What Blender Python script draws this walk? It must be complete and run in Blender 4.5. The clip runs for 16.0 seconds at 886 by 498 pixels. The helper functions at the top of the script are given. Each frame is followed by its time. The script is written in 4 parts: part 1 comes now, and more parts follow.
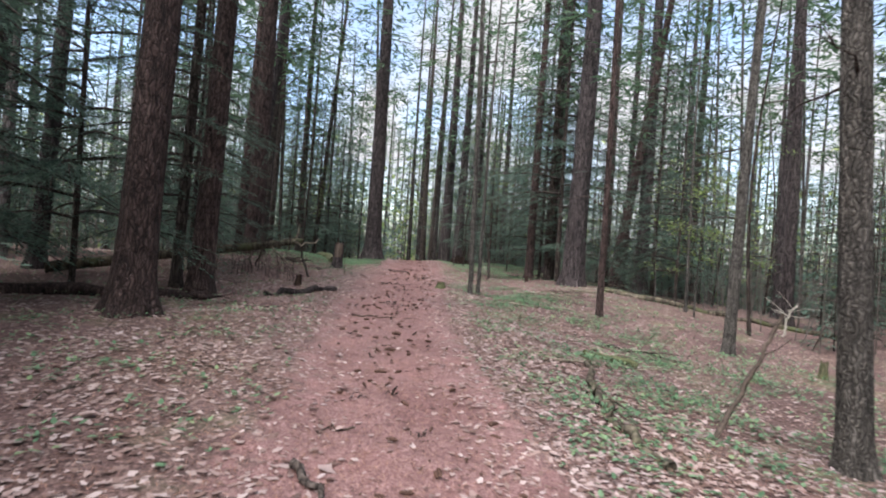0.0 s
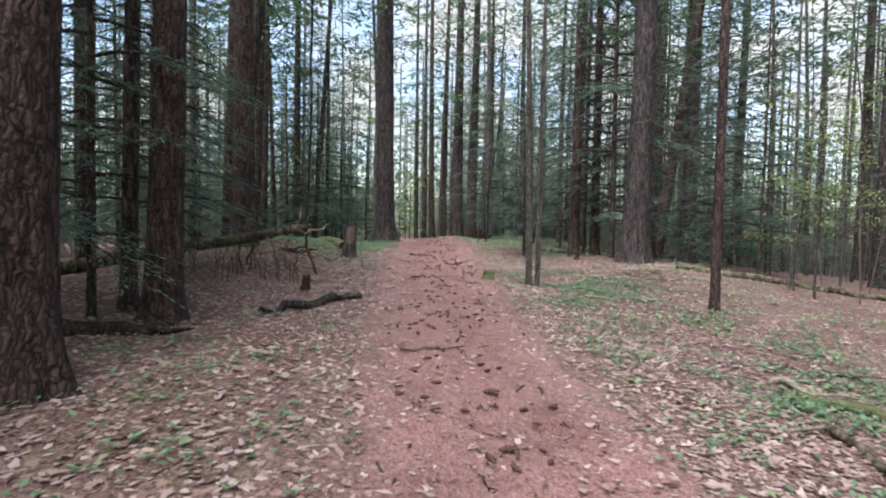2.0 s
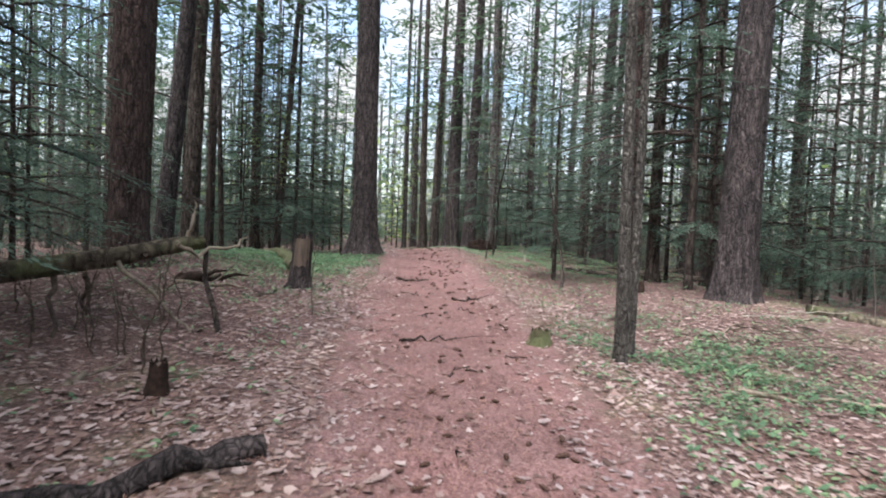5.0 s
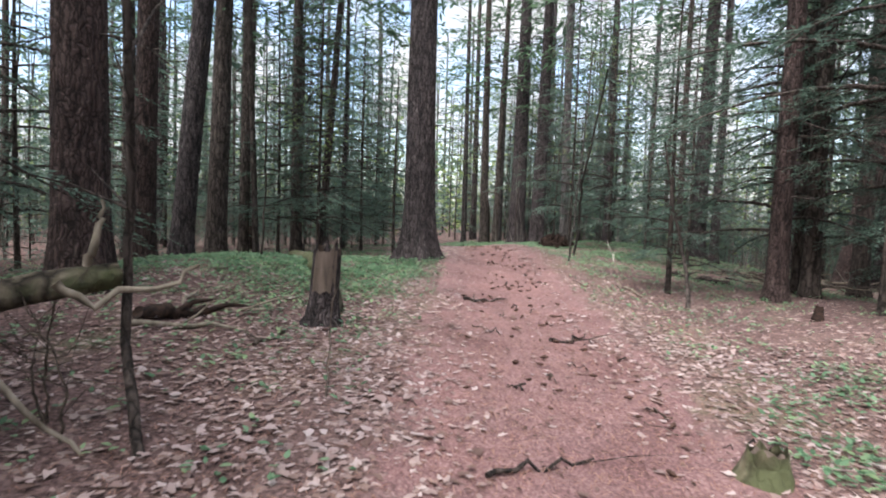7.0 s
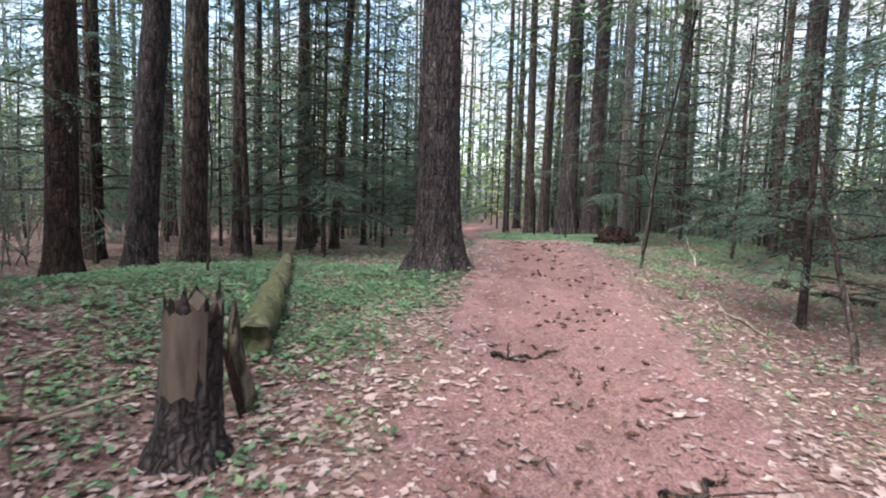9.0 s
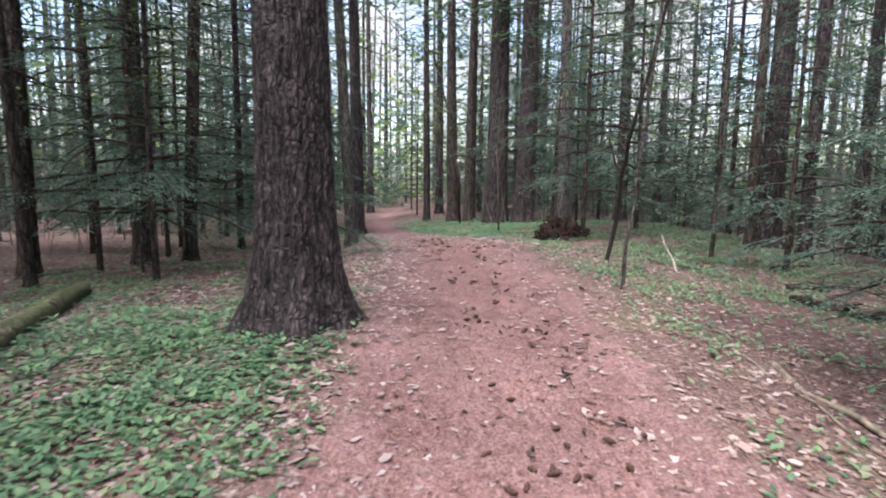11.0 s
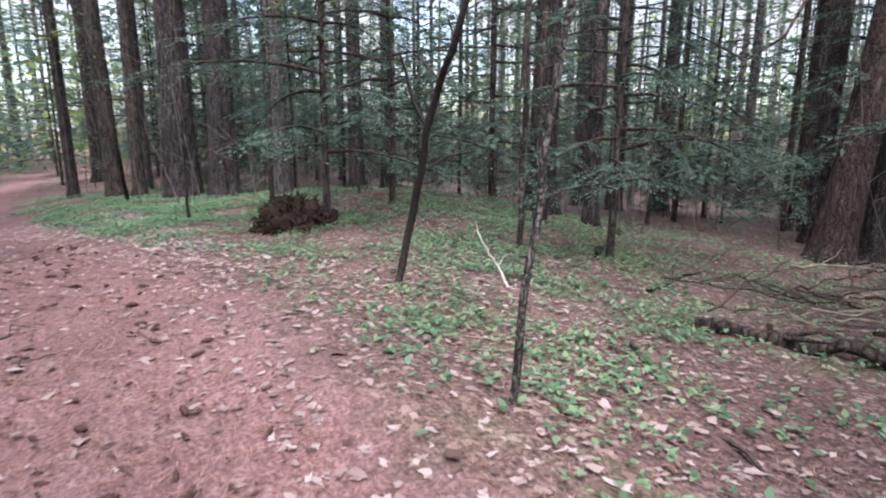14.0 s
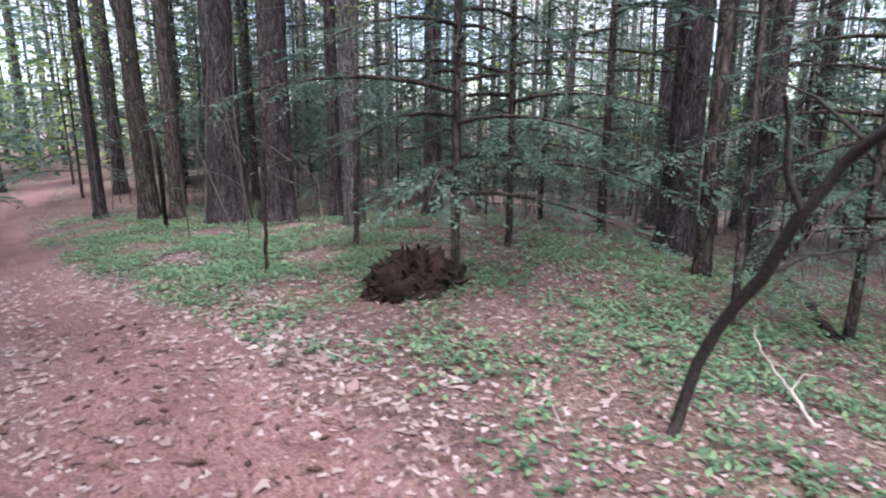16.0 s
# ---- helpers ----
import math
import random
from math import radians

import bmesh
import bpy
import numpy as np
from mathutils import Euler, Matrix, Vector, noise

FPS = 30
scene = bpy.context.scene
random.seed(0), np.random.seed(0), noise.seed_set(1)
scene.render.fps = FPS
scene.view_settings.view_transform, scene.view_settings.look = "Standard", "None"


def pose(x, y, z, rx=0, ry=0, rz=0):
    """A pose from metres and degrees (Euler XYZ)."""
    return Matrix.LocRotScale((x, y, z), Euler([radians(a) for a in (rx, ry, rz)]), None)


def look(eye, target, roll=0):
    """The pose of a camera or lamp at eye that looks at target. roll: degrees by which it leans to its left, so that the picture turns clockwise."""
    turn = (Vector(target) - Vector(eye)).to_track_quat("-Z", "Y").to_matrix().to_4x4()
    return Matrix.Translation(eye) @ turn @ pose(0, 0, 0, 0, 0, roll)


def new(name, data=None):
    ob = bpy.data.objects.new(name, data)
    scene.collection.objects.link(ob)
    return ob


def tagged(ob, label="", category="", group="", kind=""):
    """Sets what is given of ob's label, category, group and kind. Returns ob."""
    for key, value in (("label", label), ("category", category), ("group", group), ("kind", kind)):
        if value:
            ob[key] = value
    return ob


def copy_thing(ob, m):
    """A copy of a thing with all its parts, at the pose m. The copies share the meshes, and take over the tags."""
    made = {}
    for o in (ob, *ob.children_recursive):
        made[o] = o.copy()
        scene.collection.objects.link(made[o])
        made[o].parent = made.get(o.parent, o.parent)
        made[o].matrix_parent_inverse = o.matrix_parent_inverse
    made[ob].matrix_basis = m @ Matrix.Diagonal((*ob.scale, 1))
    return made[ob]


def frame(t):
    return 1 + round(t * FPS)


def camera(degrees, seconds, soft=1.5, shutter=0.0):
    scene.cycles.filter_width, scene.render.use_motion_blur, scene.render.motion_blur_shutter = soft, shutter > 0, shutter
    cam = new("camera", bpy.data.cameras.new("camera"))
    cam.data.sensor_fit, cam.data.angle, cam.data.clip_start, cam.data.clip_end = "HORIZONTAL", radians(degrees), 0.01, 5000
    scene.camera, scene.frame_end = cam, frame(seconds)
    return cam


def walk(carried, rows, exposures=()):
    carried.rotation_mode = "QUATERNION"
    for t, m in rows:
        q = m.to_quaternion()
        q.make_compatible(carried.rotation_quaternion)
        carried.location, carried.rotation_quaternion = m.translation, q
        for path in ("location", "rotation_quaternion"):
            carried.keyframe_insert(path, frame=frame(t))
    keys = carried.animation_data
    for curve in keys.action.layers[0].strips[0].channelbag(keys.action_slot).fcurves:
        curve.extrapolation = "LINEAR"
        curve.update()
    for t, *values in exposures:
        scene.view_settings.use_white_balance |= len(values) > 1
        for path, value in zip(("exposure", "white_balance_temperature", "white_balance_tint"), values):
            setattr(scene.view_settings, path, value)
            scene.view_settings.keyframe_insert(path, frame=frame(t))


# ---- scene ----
cam = camera(76.0, 16.0, 2.0, 0.25)
PATH = [
    (0, (-0.149, -0.273, 1.088), (-0.131, 1.727, 1.099), 3.96),
    (0.5, (-0.375, 0.595, 1.095), (-0.374, 2.595, 1.114), 3.36),
    (1, (-0.580, 1.372, 1.171), (-0.600, 3.372, 1.160), 2.66),
    (1.5, (-0.848, 2.152, 1.227), (-0.851, 4.151, 1.172), 1.46),
    (2, (-1.055, 2.845, 1.263), (-1.019, 4.842, 1.168), 0.96),
    (2.5, (-1.158, 3.568, 1.297), (-1.085, 5.564, 1.195), 1.16),
    (3, (-1.232, 4.255, 1.308), (-1.116, 6.250, 1.227), 1.46),
    (5.3, (-1.297, 8.098, 1.418), (-1.230, 10.095, 1.332), 2.76),
    (5.5, (-1.331, 8.385, 1.439), (-1.296, 10.382, 1.344), 3.06),
    (6, (-1.418, 9.089, 1.476), (-1.468, 11.085, 1.368), 2.86),
    (6.5, (-1.470, 9.774, 1.481), (-1.567, 11.767, 1.351), 2.16),
    (7, (-1.526, 10.418, 1.520), (-1.639, 12.410, 1.388), 1.86),
    (7.5, (-1.536, 11.151, 1.476), (-1.676, 13.142, 1.357), 1.96),
    (8, (-1.531, 11.892, 1.537), (-1.761, 13.875, 1.419), 2.15),
    (8.2, (-1.509, 12.149, 1.565), (-1.782, 14.125, 1.428), 1.75),
    (10.3, (-1.442, 15.498, 1.769), (-1.656, 17.474, 1.542), 2.06),
    (10.5, (-1.442, 15.869, 1.774), (-1.600, 17.849, 1.538), 1.47),
    (11, (-1.463, 16.700, 1.785), (-1.465, 18.683, 1.526), 0.48),
    (11.5, (-1.416, 17.438, 1.794), (-1.345, 19.419, 1.529), 0.58),
    (12, (-1.359, 18.072, 1.796), (-1.241, 20.056, 1.577), 1.57),
    (12.5, (-1.281, 18.772, 1.826), (-1.050, 20.739, 1.545), -0.23),
    (13, (-1.224, 19.466, 1.788), (-0.792, 21.394, 1.480), -0.56),
    (13.5, (-1.107, 20.291, 1.787), (-0.406, 22.127, 1.416), -0.23),
    (14, (-0.964, 20.957, 1.814), (-0.005, 22.661, 1.393), 0.05),
    (14.5, (-0.950, 21.523, 1.856), (0.107, 23.171, 1.448), 0.19),
    (15, (-0.944, 22.278, 1.915), (0.088, 23.935, 1.482), 1.01),
    (15.5, (-1.082, 22.894, 2.018), (-0.104, 24.579, 1.568), 1.05),
    (16, (-1.528, 23.374, 2.196), (-0.577, 25.078, 1.760), 0.16),
]
walk(cam, [(t, look(eye, target, roll)) for t, eye, target, roll in PATH], [(0.0, 1.54, 6500, 11), (2.5, 1.68, 6500, 10), (6.0, 1.8, 6500, 10), (9.0, 1.85, 6450, 11), (13.0, 1.84, 6250, 15), (16.0, 1.9, 6050, 18)])

# ---- light: bright broken cloud above a closed canopy ----
SUN_UP, SUN_TURN = 56, 214
world = bpy.data.worlds.new("sky")
scene.world = world
world.use_nodes = True
wn = world.node_tree
sky = wn.nodes.new("ShaderNodeTexSky")
sky.sky_type = "NISHITA"
sky.sun_disc = False
sky.sun_elevation, sky.sun_rotation = radians(SUN_UP), radians(SUN_TURN)
sky.air_density, sky.dust_density, sky.ozone_density = 1.0, 2.2, 1.0
bg = wn.nodes["Background"]
bg.inputs["Strength"].default_value = 0.15
cloud = wn.nodes.new("ShaderNodeTexNoise")
cloud.inputs["Scale"].default_value, cloud.inputs["Detail"].default_value = 4.5, 6.0
where = wn.nodes.new("ShaderNodeTexCoord")
wn.links.new(where.outputs["Generated"], cloud.inputs["Vector"])
cover = wn.nodes.new("ShaderNodeValToRGB")
cover.color_ramp.elements[0].position, cover.color_ramp.elements[1].position = 0.4, 0.56
wn.links.new(cloud.outputs["Fac"], cover.inputs["Fac"])
over = wn.nodes.new("ShaderNodeMix")
over.data_type = "RGBA"
over.inputs[7].default_value = (2.2, 2.25, 2.35, 1)
wn.links.new(cover.outputs["Color"], over.inputs[0])
wn.links.new(sky.outputs["Color"], over.inputs[6])
wn.links.new(over.outputs[2], bg.inputs["Color"])
sun = new("sun", bpy.data.lights.new("sun", "SUN"))
sun.data.energy, sun.data.angle, sun.data.color = 4.4, radians(60), (1.0, 0.98, 0.97)
sun.rotation_euler = (radians(90 - SUN_UP), 0, radians(180 - SUN_TURN))


# ---- materials ----
def material(name, rough=0.9):
    m = bpy.data.materials.new(name)
    m.use_nodes = True
    b = m.node_tree.nodes["Principled BSDF"]
    b.inputs["Roughness"].default_value = rough
    b.inputs["Specular IOR Level"].default_value = 0.25
    return m, m.node_tree, b


def noise_node(nt, scale, detail=5.0, stretch=None, kind="ShaderNodeTexNoise", coord="Object"):
    tc = nt.nodes.new("ShaderNodeTexCoord")
    tex = nt.nodes.new(kind)
    tex.inputs["Scale"].default_value = scale
    if kind == "ShaderNodeTexNoise":
        tex.inputs["Detail"].default_value = detail
    source = tc.outputs[coord]
    if stretch:
        mp = nt.nodes.new("ShaderNodeMapping")
        mp.inputs["Scale"].default_value = stretch
        nt.links.new(source, mp.inputs["Vector"])
        source = mp.outputs["Vector"]
    nt.links.new(source, tex.inputs["Vector"])
    return tex


def ramp(nt, value, stops):
    r = nt.nodes.new("ShaderNodeValToRGB")
    els = r.color_ramp.elements
    while len(els) < len(stops):
        els.new(0.5)
    for e, (p, c) in zip(els, stops):
        e.position, e.color = p, (*c, 1)
    nt.links.new(value, r.inputs["Fac"])
    return r.outputs["Color"]


def blend(nt, fac, a, b, mode="MIX"):
    mx = nt.nodes.new("ShaderNodeMix")
    mx.data_type, mx.blend_type = "RGBA", mode
    for socket, v in ((mx.inputs[0], fac), (mx.inputs[6], a), (mx.inputs[7], b)):
        if isinstance(v, (int, float)):
            socket.default_value = v
        elif isinstance(v, tuple):
            socket.default_value = (*v, 1)
        else:
            nt.links.new(v, socket)
    return mx.outputs[2]


def bump(nt, b, height_out, strength, distance):
    bp = nt.nodes.new("ShaderNodeBump")
    bp.inputs["Strength"].default_value, bp.inputs["Distance"].default_value = strength, distance
    nt.links.new(height_out, bp.inputs["Height"])
    nt.links.new(bp.outputs["Normal"], b.inputs["Normal"])


def bark_material(name, dark, mid, light, moss=0.0, plate=7.0):
    m, nt, b = material(name, 0.95)
    plates = noise_node(nt, plate, stretch=(1.0, 1.0, 0.2), kind="ShaderNodeTexVoronoi")
    plates.feature = "DISTANCE_TO_EDGE"
    warp = noise_node(nt, 9, 3)
    push = nt.nodes.new("ShaderNodeVectorMath")
    push.operation = "MULTIPLY_ADD"
    push.inputs[1].default_value = (0.09, 0.09, 0.09)
    straight = plates.inputs["Vector"].links[0].from_socket
    nt.links.new(warp.outputs["Color"], push.inputs[0])
    nt.links.new(straight, push.inputs[2])
    nt.links.new(push.outputs["Vector"], plates.inputs["Vector"])
    grain = noise_node(nt, 16, 6, (1.0, 1.0, 0.25))
    broad = noise_node(nt, 0.9, 3)
    c = ramp(nt, grain.outputs["Fac"], [(0.3, dark), (0.52, mid), (0.75, light)])
    edge = ramp(nt, plates.outputs["Distance"], [(0.0, (0.1, 0.095, 0.095)), (0.17, (1, 1, 1))])
    c = blend(nt, 0.85, c, edge, "MULTIPLY")
    c = blend(nt, 0.5, c, ramp(nt, broad.outputs["Fac"], [(0.3, (0.6, 0.56, 0.55)), (0.7, (1.25, 1.2, 1.15))]), "MULTIPLY")
    info = nt.nodes.new("ShaderNodeObjectInfo")
    c = blend(nt, 0.5, c, ramp(nt, info.outputs["Random"], [(0.0, (0.75, 0.7, 0.68)), (0.5, (1, 1, 1)), (1.0, (1.2, 1.22, 1.24))]), "MULTIPLY")
    if moss:
        spots = noise_node(nt, 2.6, 6)
        c = blend(nt, ramp(nt, spots.outputs["Fac"], [(0.62 - moss * 0.3, (0, 0, 0)), (0.72 - moss * 0.25, (1, 1, 1))]), c, (0.075, 0.082, 0.04))
    nt.links.new(c, b.inputs["Base Color"])
    add = nt.nodes.new("ShaderNodeMath")
    add.operation = "MULTIPLY_ADD"
    add.inputs[1].default_value = 0.5
    nt.links.new(grain.outputs["Fac"], add.inputs[0])
    nt.links.new(plates.outputs["Distance"], add.inputs[2])
    bump(nt, b, add.outputs[0], 1.0, 0.05)
    return m


def leaf_material(name, colours, glow=0.3, rough=0.6):
    m, nt, b = material(name, rough)
    geo = nt.nodes.new("ShaderNodeNewGeometry")
    steps = [(i / max(1, len(colours) - 1), c) for i, c in enumerate(colours)]
    c = ramp(nt, geo.outputs["Random Per Island"], steps)
    broad = noise_node(nt, 0.8, 2)
    c = blend(nt, 0.5, c, ramp(nt, broad.outputs["Fac"], [(0.3, (0.65, 0.68, 0.72)), (0.7, (1.25, 1.22, 1.1))]), "MULTIPLY")
    nt.links.new(c, b.inputs["Base Color"])
    tr = nt.nodes.new("ShaderNodeBsdfTranslucent")
    nt.links.new(c, tr.inputs["Color"])
    mx = nt.nodes.new("ShaderNodeMixShader")
    mx.inputs[0].default_value = glow
    out = nt.nodes["Material Output"]
    nt.links.new(b.outputs[0], mx.inputs[1])
    nt.links.new(tr.outputs[0], mx.inputs[2])
    nt.links.new(mx.outputs[0], out.inputs["Surface"])
    return m


def litter_colour(nt):
    """Needles, soil and matted dead leaves, with mossy patches."""
    fine = noise_node(nt, 38, 8)
    needles = noise_node(nt, 60, 3, (1.0, 0.25, 1.0))
    patch = noise_node(nt, 0.55, 4)
    c = ramp(nt, fine.outputs["Fac"], [(0.3, (0.04, 0.027, 0.026)), (0.5, (0.125, 0.082, 0.078)), (0.66, (0.22, 0.155, 0.146)), (0.8, (0.37, 0.295, 0.28))])
    c = blend(nt, 0.5, c, ramp(nt, needles.outputs["Fac"], [(0.35, (0.55, 0.45, 0.43)), (0.65, (1.22, 1.06, 1.02))]), "MULTIPLY")
    green = noise_node(nt, 1.1, 6)
    c = blend(nt, ramp(nt, green.outputs["Fac"], [(0.55, (0, 0, 0)), (0.72, (0.45, 0.45, 0.45))]), c, (0.1, 0.125, 0.06))
    mats = noise_node(nt, 15, kind="ShaderNodeTexVoronoi")
    warp = noise_node(nt, 25, 3)
    push = nt.nodes.new("ShaderNodeVectorMath")
    push.operation = "MULTIPLY_ADD"
    push.inputs[1].default_value = (0.08, 0.08, 0.08)
    straight = mats.inputs["Vector"].links[0].from_socket
    nt.links.new(warp.outputs["Color"], push.inputs[0])
    nt.links.new(straight, push.inputs[2])
    nt.links.new(push.outputs["Vector"], mats.inputs["Vector"])
    split = nt.nodes.new("ShaderNodeSeparateColor")
    nt.links.new(mats.outputs["Color"], split.inputs[0])
    leaf = ramp(nt, split.outputs[0], [(0.0, (0.1, 0.06, 0.054)), (0.35, (0.22, 0.145, 0.13)), (0.7, (0.34, 0.25, 0.228)), (1.0, (0.5, 0.41, 0.385))])
    show = ramp(nt, split.outputs[1], [(0.5, (0, 0, 0)), (0.56, (0.75, 0.75, 0.75))])
    rim = ramp(nt, mats.outputs["Distance"], [(0.36, (1, 1, 1)), (0.5, (0, 0, 0))])
    c = blend(nt, blend(nt, 1.0, show, rim, "MULTIPLY"), c, leaf)
    c = blend(nt, 0.7, c, ramp(nt, patch.outputs["Fac"], [(0.35, (0.7, 0.67, 0.67)), (0.5, (1, 1, 1)), (0.68, (1.08, 1.16, 1.0))]), "MULTIPLY")
    return c, fine


def floor_material():
    m, nt, b = material("forest_litter", 0.95)
    c, fine = litter_colour(nt)
    nt.links.new(c, b.inputs["Base Color"])
    bump(nt, b, fine.outputs["Fac"], 0.8, 0.03)
    return m


def path_material():
    """Bare pink dirt that gives way to litter along ragged edges."""
    m, nt, b = material("pink_dirt", 0.95)
    litter, _ = litter_colour(nt)
    fine = noise_node(nt, 55, 8)
    needles = noise_node(nt, 30, 5, (1.0, 0.5, 1.0))
    patch = noise_node(nt, 1.3, 5)
    c = ramp(nt, fine.outputs["Fac"], [(0.25, (0.092, 0.052, 0.05)), (0.5, (0.208, 0.124, 0.122)), (0.75, (0.325, 0.22, 0.215))])
    c = blend(nt, 0.6, c, ramp(nt, needles.outputs["Fac"], [(0.35, (0.55, 0.45, 0.44)), (0.6, (1.1, 1.04, 1.03))]), "MULTIPLY")
    c = blend(nt, 0.8, c, ramp(nt, patch.outputs["Fac"], [(0.35, (0.76, 0.7, 0.7)), (0.5, (1, 1, 1)), (0.68, (1.12, 1.04, 1.02))]), "MULTIPLY")
    rim = nt.nodes.new("ShaderNodeAttribute")
    rim.attribute_name = "edge"
    ragged = noise_node(nt, 5.5, 7)
    add = nt.nodes.new("ShaderNodeMath")
    add.operation = "MULTIPLY_ADD"
    add.inputs[1].default_value = 0.9
    nt.links.new(ragged.outputs["Fac"], add.inputs[0])
    nt.links.new(rim.outputs["Fac"], add.inputs[2])
    c = blend(nt, ramp(nt, add.outputs[0], [(0.38, (0, 0, 0)), (0.62, (1, 1, 1))]), c, litter)
    nt.links.new(c, b.inputs["Base Color"])
    bump(nt, b, fine.outputs["Fac"], 0.6, 0.02)
    return m


def plain_material(name, dark, light, scale=20.0, rough=0.85, stretch=None):
    m, nt, b = material(name, rough)
    n = noise_node(nt, scale, 5, stretch)
    c = ramp(nt, n.outputs["Fac"], [(0.3, dark), (0.7, light)])
    nt.links.new(c, b.inputs["Base Color"])
    bump(nt, b, n.outputs["Fac"], 0.5, 0.01)
    return m


BARK = bark_material("pine_bark", (0.02, 0.017, 0.018), (0.062, 0.051, 0.053), (0.13, 0.109, 0.111), plate=23.0)
BARK_RED = bark_material("reddish_bark", (0.028, 0.02, 0.019), (0.07, 0.047, 0.044), (0.12, 0.087, 0.081), plate=22.0)
BARK_GREY = bark_material("grey_smooth_bark", (0.05, 0.047, 0.043), (0.105, 0.098, 0.09), (0.17, 0.16, 0.148), plate=30.0)
# greyish pine bark, paled in colour to stand in for haze on distant trunks
BARK_HAZE = bark_material("pale_grey_pine_bark", (0.05, 0.045, 0.045), (0.1, 0.09, 0.09), (0.165, 0.152, 0.152), plate=18.0)
BARK_DARK = bark_material("dark_bark", (0.03, 0.025, 0.022), (0.07, 0.056, 0.05), (0.12, 0.1, 0.09), plate=14.0)
MOSSY = bark_material("mossy_log", (0.07, 0.06, 0.04), (0.15, 0.135, 0.09), (0.26, 0.24, 0.17), moss=0.75)
MOSSY_THIN = bark_material("patchy_moss_log", (0.05, 0.04, 0.03), (0.11, 0.095, 0.07), (0.2, 0.175, 0.135), moss=0.3)
DEADWOOD = plain_material("weathered_wood", (0.1, 0.08, 0.06), (0.29, 0.245, 0.195), 14, stretch=(1, 1, 0.3))
SPLIT = plain_material("bare_split_wood", (0.05, 0.038, 0.031), (0.14, 0.105, 0.085), 18, stretch=(1, 1, 0.15))
TWIG = plain_material("dark_twig", (0.03, 0.022, 0.018), (0.1, 0.075, 0.06), 30)
PALE = plain_material("pale_bleached_wood", (0.25, 0.225, 0.195), (0.47, 0.43, 0.38), 20)
YOUNG = plain_material("dark_sapling_bark", (0.014, 0.012, 0.011), (0.045, 0.038, 0.034), 40)
BRUSH = plain_material("grey_brush_twigs", (0.07, 0.06, 0.054), (0.15, 0.132, 0.118), 4)
ROT = plain_material("dark_rotten_roots", (0.007, 0.005, 0.004), (0.04, 0.022, 0.016), 24, 0.95)
CONE = plain_material("brown_cone_scales", (0.03, 0.017, 0.013), (0.11, 0.06, 0.045), 60)
HEMLOCK = leaf_material("hemlock_needles", [(0.055, 0.094, 0.074), (0.082, 0.132, 0.104), (0.13, 0.188, 0.154)], 0.42)
PINE = leaf_material("pine_needles", [(0.055, 0.1, 0.06), (0.085, 0.145, 0.088), (0.125, 0.195, 0.115)], 0.4)
SPRING = leaf_material("young_leaves", [(0.12, 0.19, 0.06), (0.19, 0.26, 0.09), (0.28, 0.34, 0.14)], 0.45)
PLANT = leaf_material("wildflower_leaves", [(0.07, 0.135, 0.078), (0.108, 0.2, 0.115), (0.175, 0.29, 0.172), (0.25, 0.35, 0.185)], 0.4, 0.45)
LITTER = leaf_material("fallen_leaf", [(0.1, 0.058, 0.05), (0.2, 0.13, 0.115), (0.34, 0.25, 0.24), (0.48, 0.39, 0.385), (0.26, 0.172, 0.16), (0.4, 0.31, 0.305), (0.14, 0.08, 0.07)], 0.15, 0.7)
NEEDLE = leaf_material("dry_needles", [(0.16, 0.075, 0.055), (0.27, 0.14, 0.105), (0.38, 0.23, 0.18)], 0.1, 0.7)
FLOOR, DIRT = floor_material(), path_material()


# ---- lie of the land ----
SLOPE = [0.2069, 0.1862, 0.0451, -0.0069, -0.0577, -0.1159, 0.2711, 0.143, -0.0851, -0.2427, -0.2526, -0.0293, -0.1588, -0.1512]
SWELLS = [-0.054, 0.23, 0.442, -0.024, -0.006, 0.059, -0.043, -0.133, 0.082, -0.104, -0.07, -0.02, -0.134, 0.065, 0.077,
          -0.153, 0.084, 0.208, -0.227, 0.304, -0.04, -0.002, 0.041, -0.116, -0.032]


RISE_Y = np.arange(-80, 120, 0.5)
RISE = np.convolve(np.pad(np.interp(RISE_Y, [-30, -6, 0, 4.2, 8, 12, 15.5, 18, 21, 24, 26, 28.5, 31, 35, 40, 60],
                                    [-0.55, -0.42, -0.33, -0.18, -0.08, 0.05, 0.22, 0.27, 0.25, 0.24, 0.25, 0.17, 0.0, -0.22, -0.33, -0.5]), 4, mode="edge"),
                   np.hanning(11)[1:-1] / np.hanning(11).sum(), mode="valid")


def middle(y):
    """The trail's middle line, x for y."""
    return np.interp(y, [-40, -6, 0, 3, 7, 9, 14, 19, 23, 26, 28, 30, 33, 36, 41, 47, 60],
                     [1.5, 0.3, -0.1, -0.22, -0.65, -0.83, -0.98, -1.05, -1.1, -1.35, -1.75, -2.2, -3.0, -3.7, -4.3, -4.4, -4.6])


def halfwidth(y):
    return np.interp(y, [0, 8, 15, 20, 25, 29, 33, 50], [0.88, 0.84, 1.02, 0.95, 0.9, 0.6, 0.46, 0.5])


def wobble(x, y):
    return (np.sin(x * 2.1 + np.sin(y * 1.3) * 1.7) * np.sin(y * 1.7 + np.sin(x * 1.9 + 1) * 1.4) * 0.6
            + np.sin(x * 5.3 + y * 2.2) * np.sin(y * 4.7 - x * 3.1) * 0.4)


